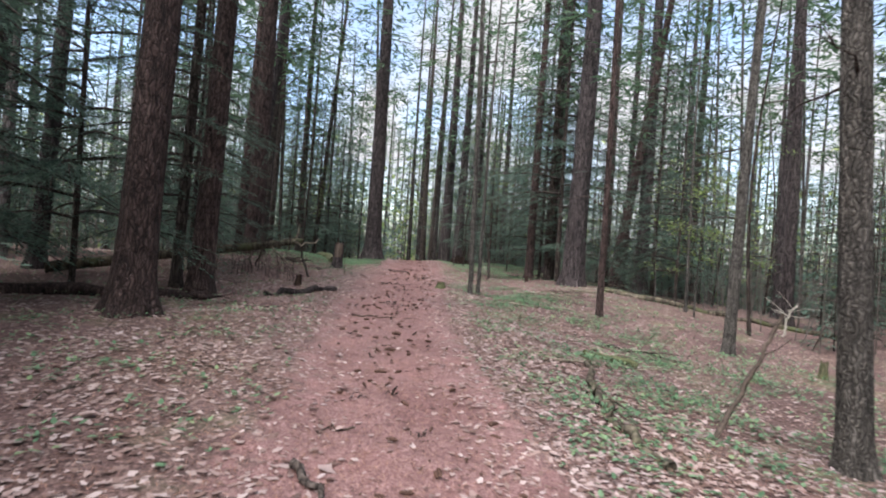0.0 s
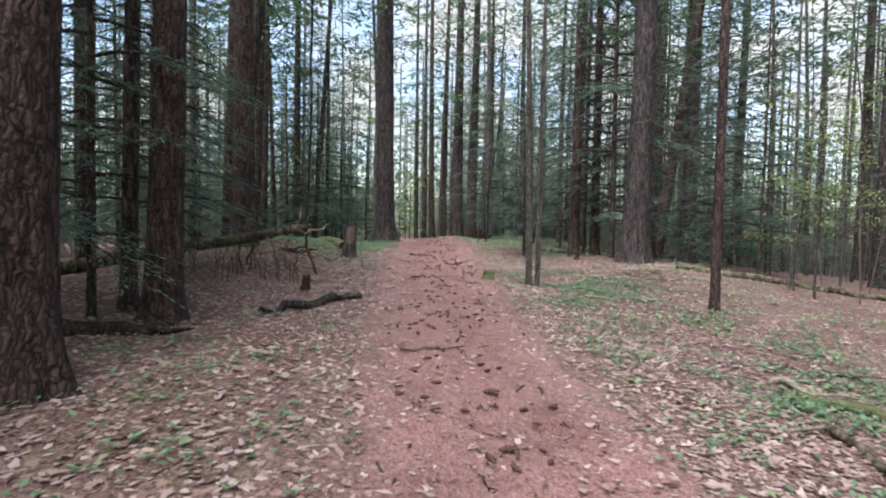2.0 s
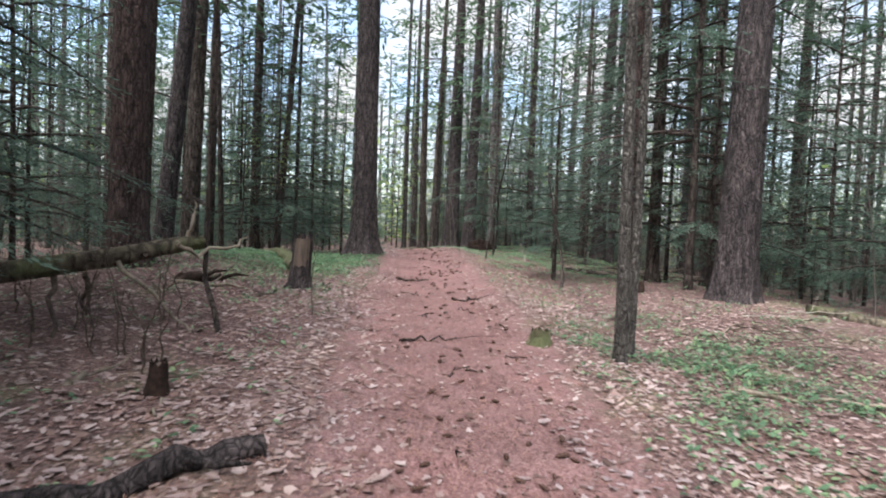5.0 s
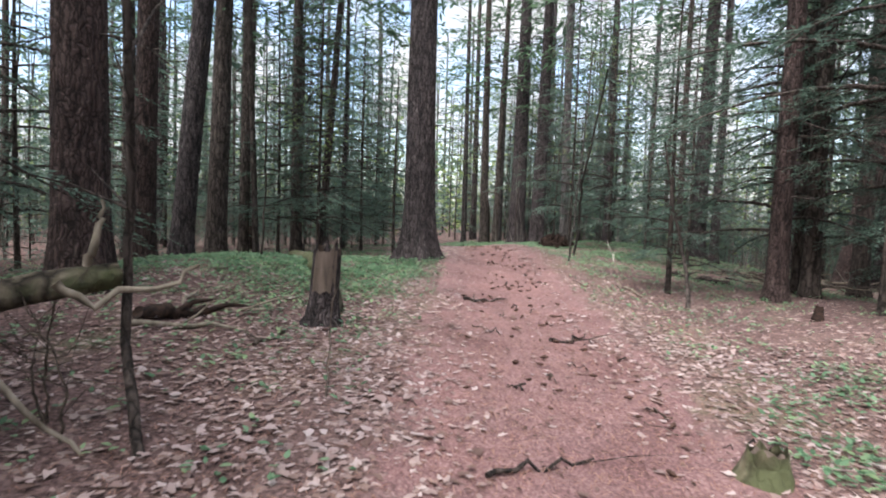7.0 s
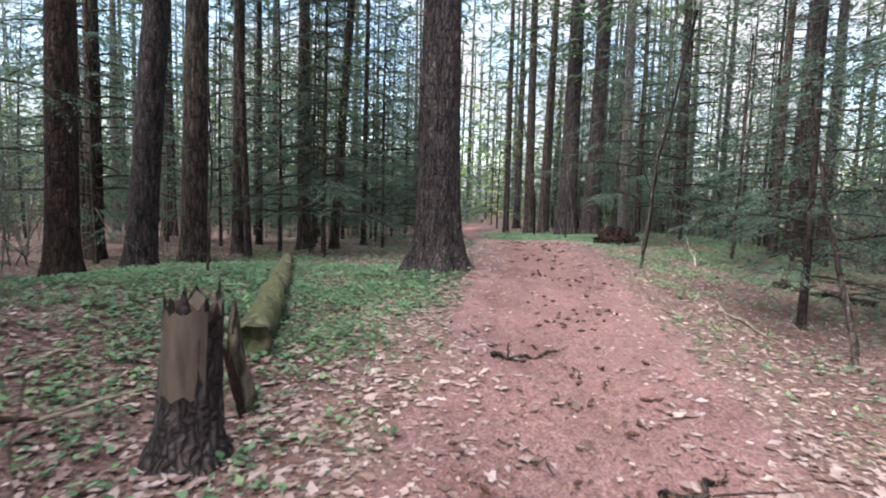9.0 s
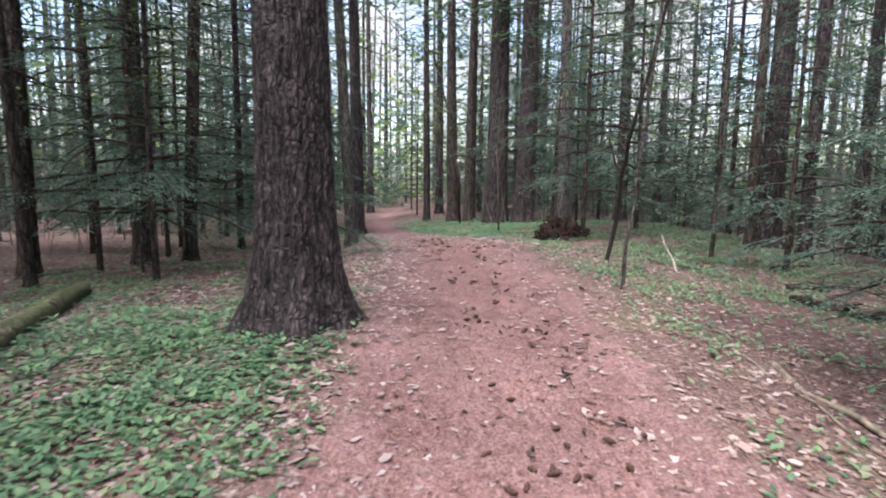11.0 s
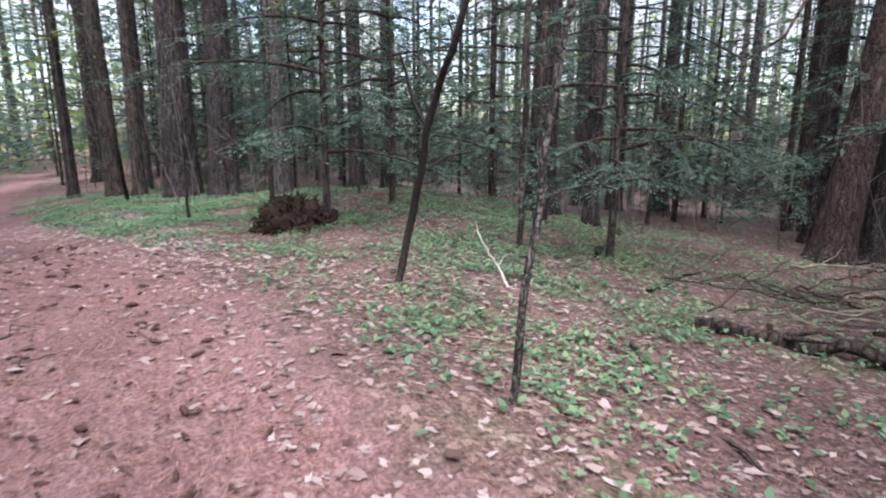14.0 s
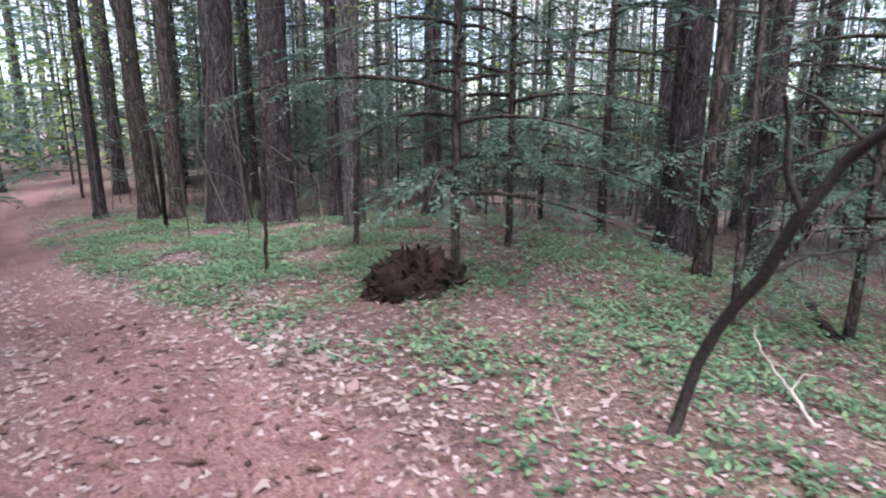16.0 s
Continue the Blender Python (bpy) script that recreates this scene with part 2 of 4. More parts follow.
def land(x, y):
    x, y = np.asarray(x, float), np.asarray(y, float)
    u, v = 1.5 * np.tanh(x / 12), 14 * np.tanh((y - 16) / 22) / 9
    z = sum(c * u ** i * v ** j for c, (i, j) in zip(SLOPE, [(i, j) for i in range(4) for j in range(5) if i + j <= 4]))
    places = [(a, b) for a in (-5, -2, 1, 4, 7) for b in (6, 12, 18, 24, 30)]
    z = z + sum(c * np.exp(-((x - a) ** 2 + ((y - b) * 0.6) ** 2) / 5.78) for c, (a, b) in zip(SWELLS, places))
    off = np.clip((np.abs(x - middle(y)) - halfwidth(y)) / 1.2, 0, 1)
    z = z + 0.035 * off * wobble(x, y) + 0.03 * off
    z = z + 0.12 * np.exp(-((x + 2.7) ** 2 + (y - 21.1) ** 2) / 1.0)
    shoulder = np.clip((np.abs(x - middle(y)) - 1.1) / 1.3, 0, 1) * np.interp(y, [6, 10, 28, 33], [0, 1, 1, 0])
    z = z - 0.19 * shoulder * shoulder * (3 - 2 * shoulder) + np.interp(y, RISE_Y, RISE) - 0.05 * np.clip(x - 1, 0, 5) * np.clip((11 - y) / 4, 0, 1)
    return z


def at(x, y, up=0.0):
    return Vector((x, y, float(land(x, y)) + up))


# ---- mesh helpers ----
class Shape:
    """Collects vertices and faces for one mesh."""

    def __init__(self):
        self.v, self.f, self.n = [], [], 0

    def add(self, verts, faces):
        self.v.append(np.asarray(verts, float))
        self.f.append((np.asarray(faces) + self.n).tolist())
        self.n += len(verts)

    def tube(self, points, radii, sides=8, ridge=None, cap=True):
        """A round limb along points; ridge(angle, along) gives a share added to the radius."""
        p = np.asarray(points, float)
        r = np.broadcast_to(np.asarray(radii, float), len(p))
        tang = np.gradient(p, axis=0)
        tang /= np.linalg.norm(tang, axis=1)[:, None] + 1e-9
        ref = np.array([1.0, 0, 0]) if abs(tang[0][0]) < 0.8 else np.array([0, 1.0, 0])
        a1 = np.cross(tang, ref)
        a1 /= np.linalg.norm(a1, axis=1)[:, None] + 1e-9
        a2 = np.cross(tang, a1)
        ang = np.linspace(0, 2 * np.pi, sides, endpoint=False)
        along = np.r_[0, np.cumsum(np.linalg.norm(np.diff(p, axis=0), axis=1))]
        rr = r[:, None] * np.ones(sides)
        if ridge:
            rr = rr * (1 + ridge(ang[None, :], along[:, None]))
        ring = p[:, None] + rr[..., None] * (a1[:, None] * np.cos(ang)[None, :, None] + a2[:, None] * np.sin(ang)[None, :, None])
        i, j = np.meshgrid(np.arange(len(p) - 1), np.arange(sides), indexing="ij")
        k = (j + 1) % sides
        quads = np.stack([i * sides + j, i * sides + k, (i + 1) * sides + k, (i + 1) * sides + j], -1).reshape(-1, 4)
        self.add(ring.reshape(-1, 3), quads)
        if cap:
            for e, order in ((0, 1), (len(p) - 1, -1)):
                base = self.n - len(p) * sides + e * sides
                self.f.append([list(range(base, base + sides))[::order]])
        return self

    def mesh(self, name, mat, smooth=True):
        me = bpy.data.meshes.new(name)
        faces = [q for block in self.f for q in block]
        me.from_pydata(np.concatenate(self.v).tolist(), [], faces)
        me.materials.append(mat)
        me.shade_smooth() if smooth else me.shade_flat()
        return me


def part(name, shape, mat, parent, label="", smooth=True, kind=""):
    ob = new(name, shape.mesh(name, mat, smooth))
    ob.parent = parent
    return tagged(ob, label, kind=kind)


def thing(name, label, category, place, group="", turn=0.0):
    ob = new(name)
    ob.matrix_world = Matrix.Translation(place) @ Matrix.Rotation(turn, 4, "Z")
    return tagged(ob, label, category, group)


def solid(name, shape, mat, label, category, place, group="", smooth=True):
    ob = new(name, shape.mesh(name, mat, smooth))
    ob.location = place
    return tagged(ob, label, category, group)


def leaves(rng, base, way, normal, length, width):
    """Small folded rhombic leaves: arrays of base point, direction, normal, length and width."""
    side = np.cross(normal, way)
    side /= np.linalg.norm(side, axis=1)[:, None] + 1e-9
    mid = base + way * length[:, None] * 0.5
    droop = normal * (-0.12 * length)[:, None]
    v = np.stack([base, mid + side * width[:, None] * 0.5, base + way * length[:, None] + droop, mid - side * width[:, None] * 0.5], 1)
    f = np.arange(len(base) * 4).reshape(-1, 4)
    return v.reshape(-1, 3), f


def spray(rng, starts, ways, lengths, gap, leaf, width):
    """Feathery flat twigs: leaves on both sides along every twig."""
    count = np.maximum(2, (lengths / gap).astype(int))
    idx = np.repeat(np.arange(len(starts)), count)
    share = np.concatenate([np.linspace(0.12, 1.0, c) for c in count])
    n = len(idx)
    p = starts[idx] + ways[idx] * (share * lengths[idx])[:, None]
    p[:, 2] -= 0.18 * share ** 2 * lengths[idx]
    up = np.tile([0.0, 0, 1.0], (n, 1)) + rng.normal(0, 0.22, (n, 3))
    up /= np.linalg.norm(up, axis=1)[:, None]
    side = np.cross(up, ways[idx])
    sign = np.where(np.arange(n) % 2 == 0, 1.0, -1.0)[:, None]
    way = ways[idx] * 0.75 + side * sign * 0.7 + rng.normal(0, 0.12, (n, 3))
    way /= np.linalg.norm(way, axis=1)[:, None]
    size = rng.uniform(0.7, 1.3, n)
    return leaves(rng, p, way, up, leaf * size, width * size)


def branch_line(rng, z, az, length, rise, sag, steps=6):
    s = np.linspace(0, 1, steps)
    bend = rng.normal(0, 0.12)
    a = az + bend * s
    return np.stack([np.cos(a) * s * length, np.sin(a) * s * length, z + rise * s * length - sag * s ** 2 * length], 1)


def crown(seed, z0, z1, radius, count, leaf, width, gap, twig_gap, rise=0.15, sag=0.35, top=0.15, bare=0.2):
    """A conifer's boughs and needles, about the trunk's axis at the origin."""
    rng = np.random.default_rng(seed)
    green, wood = Shape(), Shape()
    for i in range(count):
        h = (i + rng.uniform(0, 1)) / count
        z = z0 + (z1 - z0) * h
        length = radius * (top + (1 - top) * (1 - h) ** 0.7) * rng.uniform(0.55, 1.15)
        az = i * 2.4 + rng.normal(0, 0.5)
        line = branch_line(rng, z, az, length, rise + rng.normal(0, 0.08), sag * rng.uniform(0.6, 1.3))
        wood.tube(line if leaf < 0.15 else line[::2], np.linspace(0.012 + 0.008 * length, 0.004, 6 if leaf < 0.15 else 3), 4 if leaf < 0.15 else 3, cap=False)
        m = max(4, int(length * (1 - bare) / twig_gap))
        s = np.sort(rng.uniform(bare, 1.0, m))
        start = np.stack([np.interp(s, np.linspace(0, 1, len(line)), line[:, k]) for k in range(3)], 1)
        out = np.array([math.cos(az), math.sin(az), 0.0])
        across = np.array([-math.sin(az), math.cos(az), 0.0])
        sign = np.where(rng.random(m) < 0.5, 1.0, -1.0)[:, None]
        ways = out * rng.uniform(0.35, 0.9, (m, 1)) + across * sign * rng.uniform(0.5, 1.0, (m, 1)) + rng.normal(0, 0.12, (m, 3)) - np.array([0, 0, 0.15])
        ways /= np.linalg.norm(ways, axis=1)[:, None]
        lengths = length * rng.uniform(0.14, 0.4, m) * (1.2 - 0.6 * s)
        green.add(*spray(rng, start, ways, np.maximum(lengths, leaf * 1.5), gap, leaf, width))
    return green, wood


def bark_ridges(seed, deep=0.05, count=11):
    rng = np.random.default_rng(seed)
    q = rng.uniform(0, 6.28, 6)

    def ridge(a, s):
        w = a * count + 1.5 * np.sin(s * 4.1 + q[0] + 2 * np.sin(a * 2)) + 1.1 * np.sin(s * 9.3 + q[1] + a * 3)
        plates = np.abs(np.sin(w * 0.5)) ** 0.55
        cross = np.abs(np.sin(s * 15 + 2.2 * np.sin(a * 5 + q[2]) + 1.5 * np.sin(s * 3 + q[3]))) ** 0.3
        return deep * (plates * cross - 0.75) + 0.02 * np.sin(a * 3 + s * 0.7 + q[4]) + 0.012 * np.sin(a * 5 - s * 1.9 + q[5])
    return ridge


def trunk(dia, tall, lean=(0.0, 0.0), seed=0, sides=16, rings=26, flare=0.55, curve=0.0, ridge=None, tip=0.25):
    rng = np.random.default_rng(seed)
    s = np.linspace(0, 1, rings) ** 1.8
    z = s * (tall + 0.35) - 0.35
    x = lean[0] * z + curve * np.sin(s * 5 + seed) * 0.3
    y = lean[1] * z + curve * np.cos(s * 4 + seed) * 0.3 - curve * math.cos(seed) * 0.3
    r = 0.5 * dia * (1 - (1 - tip) * np.clip(z / tall, 0, 1))
    r = r * (1 + flare * np.exp(-np.clip(z + 0.1, 0, None) / (0.55 * dia + 0.05)))
    knots = rng.uniform(0, 6.28, 3)

    def both(a, along):
        low = np.exp(-np.clip(along - 0.35, 0, None) / (0.5 * dia + 0.05))
        root = 0.28 * flare * low * (np.sin(a * 4 + knots[0]) * 0.6 + np.sin(a * 7 + knots[1]) * 0.4)
        return root + (ridge(a, along) if ridge else 0.02 * np.sin(a * 3 + along + knots[2]))
    return Shape().tube(np.stack([x, y, z], 1), r, sides, both)


def dead_limbs(seed, dia, z0, z1, count, reach, lean=(0, 0)):
    rng = np.random.default_rng(seed)
    sh = Shape()
    for i in range(count):
        z = rng.uniform(z0, z1)
        az, length = rng.uniform(0, 6.28), reach * rng.uniform(0.3, 1.0)
        line = branch_line(rng, z, az, length, rng.uniform(-0.15, 0.3), rng.uniform(0.1, 0.5), 5)
        line[:, :2] += np.array(lean) * z + np.array([math.cos(az), math.sin(az)]) * dia * 0.3
        line[1:-1] += rng.normal(0, 0.03 * length, (len(line) - 2, 3))
        sh.tube(line, np.linspace(0.006 + 0.009 * length, 0.003, 5), 4, cap=False)
        for k in range(2):
            a = line[rng.integers(1, 4)]
            d = line[4] - line[0] + rng.normal(0, 0.5 * length, 3)
            sh.tube(np.stack([a, a + d * 0.2, a + d * 0.4 - (0, 0, 0.03)]), [0.006, 0.004, 0.002], 3, cap=False)
    return sh


# ---- ground and trail ----
def spread(lo, hi, step, reach):
    core = np.arange(lo, hi + step / 2, step)
    out = np.cumsum(step * 1.28 ** np.arange(1, 40))
    out = out[out < reach]
    return np.r_[lo - out[::-1], core, hi + out]


gx, gy = spread(-9, 11, 0.14, 600), spread(-4, 36, 0.14, 600)
X, Y = np.meshgrid(gx, gy)
rough = np.random.default_rng(4).normal(0, 1, X.shape)
near = (np.abs(X) < 12) & (Y > -5) & (Y < 37)
Z = land(X, Y) + np.where(near, 0.006, 0.0) * rough
inside = np.clip((halfwidth(Y) - 0.05 - np.abs(X - middle(Y))) / 0.25, 0, 1)
Z = Z - np.where((Y > -30) & (Y < 58), 0.06, 0.0) * inside
sheet = Shape()
nx, ny = len(gx), len(gy)
i, j = np.meshgrid(np.arange(ny - 1), np.arange(nx - 1), indexing="ij")
sheet.add(np.stack([X, Y, Z], -1).reshape(-1, 3), np.stack([i * nx + j, i * nx + j + 1, (i + 1) * nx + j + 1, (i + 1) * nx + j], -1).reshape(-1, 4))
tagged(new("ground", sheet.mesh("ground", FLOOR)), "forest floor of brown needles, leaf litter and soil", "ground", kind="structure")

py = np.r_[np.arange(-8, 32, 0.09), np.arange(32, 56, 0.25)]
ps = np.linspace(-1, 1, 35)
PX = middle(py)[:, None] + ps[None] * (halfwidth(py)[:, None] + 0.75)
PY = np.repeat(py[:, None], len(ps), 1)
away = np.abs(ps)[None] * (halfwidth(py)[:, None] + 0.75) - halfwidth(py)[:, None]
edge = away + 0.13 * wobble(PX * 1.3, PY * 1.1) + 0.06 * wobble(PX * 4 + 4, PY * 3.3)
PZ = land(PX, PY) + 0.016 - 0.5 * np.clip(away - 0.6, 0, 0.5) + 0.004 * np.random.default_rng(8).normal(0, 1, PX.shape)
tread = np.clip(0.1 - away, 0, 0.5)
PZ += 0.05 * tread * wobble(PX * 3.1, PY * 2.2) - 0.06 * tread
trail = Shape()
i, j = np.meshgrid(np.arange(len(py) - 1), np.arange(len(ps) - 1), indexing="ij")
w = len(ps)
trail.add(np.stack([PX, PY, PZ], -1).reshape(-1, 3), np.stack([i * w + j, i * w + j + 1, (i + 1) * w + j + 1, (i + 1) * w + j], -1).reshape(-1, 4))
me = trail.mesh("path", DIRT)
me.attributes.new("edge", "FLOAT", "POINT").data.foreach_set("value", edge.ravel().astype(np.float32))
tagged(new("path", me), "reddish-pink dirt trail strewn with needles and cones", "path", kind="structure")

# ---- shared crowns ----
NEAR_CROWNS = [crown(50 + k, 0.9, 8.0, 2.3, 50, 0.07, 0.024, 0.03, 0.056) for k in range(3)]
NEAR_CROWNS = [(g.mesh("crown", HEMLOCK, False), b.mesh("boughs", BARK_DARK)) for g, b in NEAR_CROWNS]
FAR_CROWNS = [crown(70 + k, 0.8, 11, 2.7, 52, 0.2, 0.075, 0.09, 0.12) for k in range(3)]
FAR_CROWNS = [(g.mesh("crown", HEMLOCK, False), b.mesh("boughs", BARK_DARK)) for g, b in FAR_CROWNS]
TOPS = [crown(90 + k, 7.0, 21.5, 2.8, 32, 0.45, 0.12, 0.22, 0.22, rise=0.3, sag=0.25) for k in range(3)]
TOPS = [(g.mesh("crown", PINE, False), b.mesh("boughs", BARK_DARK)) for g, b in TOPS]


def dress(tree, pair, place=(0, 0, 0), turn=0.0, size=1.0, names=("crown", "boughwood")):
    """Hangs a shared crown and its boughs on a tree."""
    for name, me in zip(names, pair):
        ob = new(name, me)
        ob.parent = tree
        ob.location, ob.rotation_euler, ob.scale = place, (0, 0, turn), (size, size, size)
        tagged(ob, kind="stuff")


# ---- the trees that line the trail: x, y, girth, lean x, lean y, bark, low dead limbs ----
def pine(x, y, dia, lean=(0, 0), bark=BARK, limbs=12, seed=1, fine=0, tall=21.0, top=True, label="", flare=0.55, group="pines along the trail"):
    tree = thing("pine_tree", label or "tall straight pine trunk with furrowed bark and dead limbs", "tree", at(x, y), group)
    sides, rings = (18, 30) if not fine else ((190, 330) if fine == 2 else (48, 90))
    part("trunk", trunk(dia, tall, lean, seed, sides, rings, flare, 0.1, bark_ridges(seed, (0.03, 0.085, 0.1)[fine], 13 if fine < 2 else 30)), bark, tree)
    if limbs:
        part("deadwood", dead_limbs(seed + 7, dia, 2.2 if limbs < 12 else 1.2, 10, limbs if limbs < 12 else limbs + 12, 1.6, lean), BARK_DARK, tree, "thin bare dead limbs", kind="stuff")
    if top:
        dress(tree, TOPS[seed % 3], (lean[0] * 14, lean[1] * 14, 0), seed * 1.7, 0.8 + 0.05 * (seed % 5))
    return tree


pine(-2.55, 21.02, 0.58, (-0.012, 0), BARK, 8, 11, 2, label="massive pine with deeply furrowed bark and flaring roots beside the trail", flare=0.75)
pine(-3.76, 6.55, 0.46, (0.03, 0.0), BARK_RED, 6, 12, 1, label="large reddish-brown pine trunk in dark shade", flare=0.85)
pine(-4.02, 9.1, 0.38, (0.02, 0.01), BARK_RED, 14, 13, 1)
pine(-4.6, 9.43, 0.19, (0.03, 0.0), BARK_DARK, 10, 14)
pine(-5.3, 15.65, 0.5, (0.005, 0.0), BARK_RED, 9, 16, 1, label="stout pine with reddish bark and mossy foot", flare=0.6)
pine(-7.0, 19.5, 0.38, (0.02, 0.0), BARK_RED, 8, 17)
pine(-7.5, 21.6, 0.46, (0.085, 0.0), BARK, 8, 18)
pine(3.93, 16.8, 0.64, (0.018, 0.0), BARK, 8, 20, 1, label="big grey-brown pine with long furrows", flare=0.5)
pine(3.0, 19.2, 0.3, (0.01, 0.0), BARK_RED, 22, 21)
pine(3.75, 19.6, 0.27, (0.0, 0.0), BARK_DARK, 16, 22)
pine(12.6, 28.2, 0.48, (0.01, 0.0), BARK_DARK, 12, 23)
pine(9.0, 25.0, 0.6, (0.0, 0.0), BARK, 12, 24)
pine(3.25, 11.36, 0.15, (-0.012, 0.0), BARK_RED, 3, 25, 1, 15.0, False, "slim dead snag, bark stripped to reddish wood below", 0.35)
pine(0.64, 12.9, 0.12, (-0.02, 0.0), BARK_GREY, 4, 26, 1, 12.0, False, "slim grey young tree close beside the trail", 0.4)
pine(0.84, 13.20, 0.1, (0.02, 0.01), BARK_GREY, 6, 27, 0, 9.0, False, "slim grey young tree", 0.4)
pine(3.24, 4.18, 0.25, (-0.05, 0.0), BARK_GREY, 4, 28, 1, 18.0, True, "grey-barked tree leaning slightly, moss at its foot", 0.6)
pine(5.0, 9.5, 0.2, (0.035, 0.0), BARK_GREY, 5, 29, 1, 15.0, True, "slender grey tree with a swollen foot", 0.7)
pine(10.76, 17.50, 0.45, (0.0, 0.0), BARK, 10, 30)
pine(9.29, 14.79, 0.3, (-0.02, 0.0), BARK, 10, 31)
pine(14.10, 22.74, 0.4, (0, 0), BARK, 10, 32)
pine(6.33, 14.38, 0.09, (0, 0), BARK_GREY, 6, 33, 0, 8.0, False)
pine(-8.38, 11.46, 0.34, (0.05, 0), BARK, 10, 34)
pine(-10.00, 11.70, 0.42, (0.09, 0), BARK, 10, 35)
pine(-7.00, 12.57, 0.2, (0.0, 0), BARK_DARK, 10, 36)
pine(-9.6, 23.2, 0.32, (0.0, 0), BARK_DARK, 12, 37)
pine(-7.4, 22.9, 0.46, (0.03, 0), BARK_DARK, 12, 38)
pine(-7.70, 25.08, 0.28, (0.02, 0), BARK_DARK, 12, 39)
pine(-6.93, 24.06, 0.15, (-0.03, 0), BARK_DARK, 12, 40)
pine(-6.69, 26.51, 0.33, (0.0, 0), BARK_DARK, 12, 41)
pine(-6.08, 26.99, 0.24, (0.06, 0), BARK_DARK, 12, 42)
pine(-6.00, 29.38, 0.16, (0.0, 0), BARK, 8, 43)
leaner = pine(7.75, 25.15, 0.5, (0.13, -0.03), BARK_RED, 8, 44, 1, label="dark reddish pine leaning over the hollow", flare=0.5)
pine(6.74, 23.08, 0.35, (0.0, 0.0), BARK_DARK, 14, 45)
pine(9.36, 26.26, 0.32, (0, 0), BARK, 14, 46)
pine(5.5, 28.9, 0.5, (0.02, 0), BARK, 14, 47)
pine(4.52, 27.68, 0.2, (0.0, 0), BARK_DARK, 12, 48)
pine(5.6, 27.7, 0.26, (0.0, 0), BARK, 10, 49)
pine(-3.3, 28.0, 0.24, (-0.05, 0), BARK_GREY, 6, 50, 0, 17.0)
pine(-3.90, 32.69, 0.36, (-0.01, 0), BARK, 8, 51)
pine(-2.16, 38.80, 0.28, (0, 0), BARK, 8, 52)
pine(-1.15, 37.5, 0.42, (-0.01, 0), BARK_DARK, 8, 53)
pine(-0.62, 36.6, 0.3, (0.02, 0), BARK_DARK, 8, 54)
pine(0.3, 35.6, 0.72, (0.0, 0), BARK, 8, 55, 1)
pine(1.05, 34.6, 0.6, (0.01, 0), BARK, 12, 56, 1)
pine(2.06, 34.24, 0.26, (0, 0), BARK, 10, 57)
pine(3.57, 32.99, 0.34, (0, 0), BARK, 14, 58)
pine(1.21, 30.83, 0.08, (0.05, 0), BARK_DARK, 6, 59, 0, 7.0, False)
pine(11.61, 28.05, 0.15, (0, 0), BARK_DARK, 12, 60)
pine(9.78, 29.41, 0.12, (0, 0), BARK_DARK, 12, 61)
pine(14.48, 33.71, 0.5, (0, 0), BARK, 12, 62)
pine(11.16, 34.00, 0.45, (0, 0), BARK, 12, 63)
pine(-1.72, 44.43, 0.4, (0, 0), BARK, 8, 64)
pine(-5.87, 50.69, 0.4, (0, 0), BARK, 8, 65)


# unseen pines added beside and behind the start, so their crowns shade the ground
for x, y, k in ((-5.6, 3.4, 66), (-7.6, 5.6, 67), (-5.4, 0.2, 68), (-8.4, 2.2, 69), (-3.9, -2.2, 70), (2.6, -1.3, 71), (4.3, -0.7, 72), (3.2, -3.8, 73), (0.9, -3.2, 74)):
    pine(x, y, 0.3, (0, 0), BARK, 8, k)

o = leaner.location
for name, line, r in (("limb", [(8.1, 25.05, 3.25), (6.71, 23.96, 3.76), (5.94, 24.41, 3.48), (5.22, 24.50, 3.05), (4.98, 24.52, 2.71), (4.58, 24.65, 2.46), (4.35, 24.67, 2.05), (4.25, 24.65, 1.71)], 0.03),
                      ("side_limb", [(4.58, 24.65, 2.46), (4.30, 24.83, 2.64), (4.01, 25.02, 2.79)], 0.013), ("side_limb", [(4.35, 24.67, 2.05), (4.53, 24.53, 1.86), (4.77, 24.43, 1.78)], 0.01)):
    part(name, Shape().tube([Vector(p) - o for p in line], np.linspace(r, 0.005, len(line)), 7), BARK_DARK, leaner, "bare drooping dead limb")

# ---- young hemlocks with feathery sprays ----
def hemlock(x, y, size, seed, fine=True, stem=0.1, label="", lift=0.0):
    tree = thing("hemlock_tree", label or "young hemlock with drooping blue-green sprays", "tree", at(x, y), "young hemlocks")
    part("trunk", trunk(stem, 8.2 * size + lift, (0, 0), seed, 10, 16, 0.3, 0.06), BARK_DARK, tree)
    dress(tree, (NEAR_CROWNS if fine else FAR_CROWNS)[seed % 3], (0, 0, lift), seed * 2.1, size)
    return tree


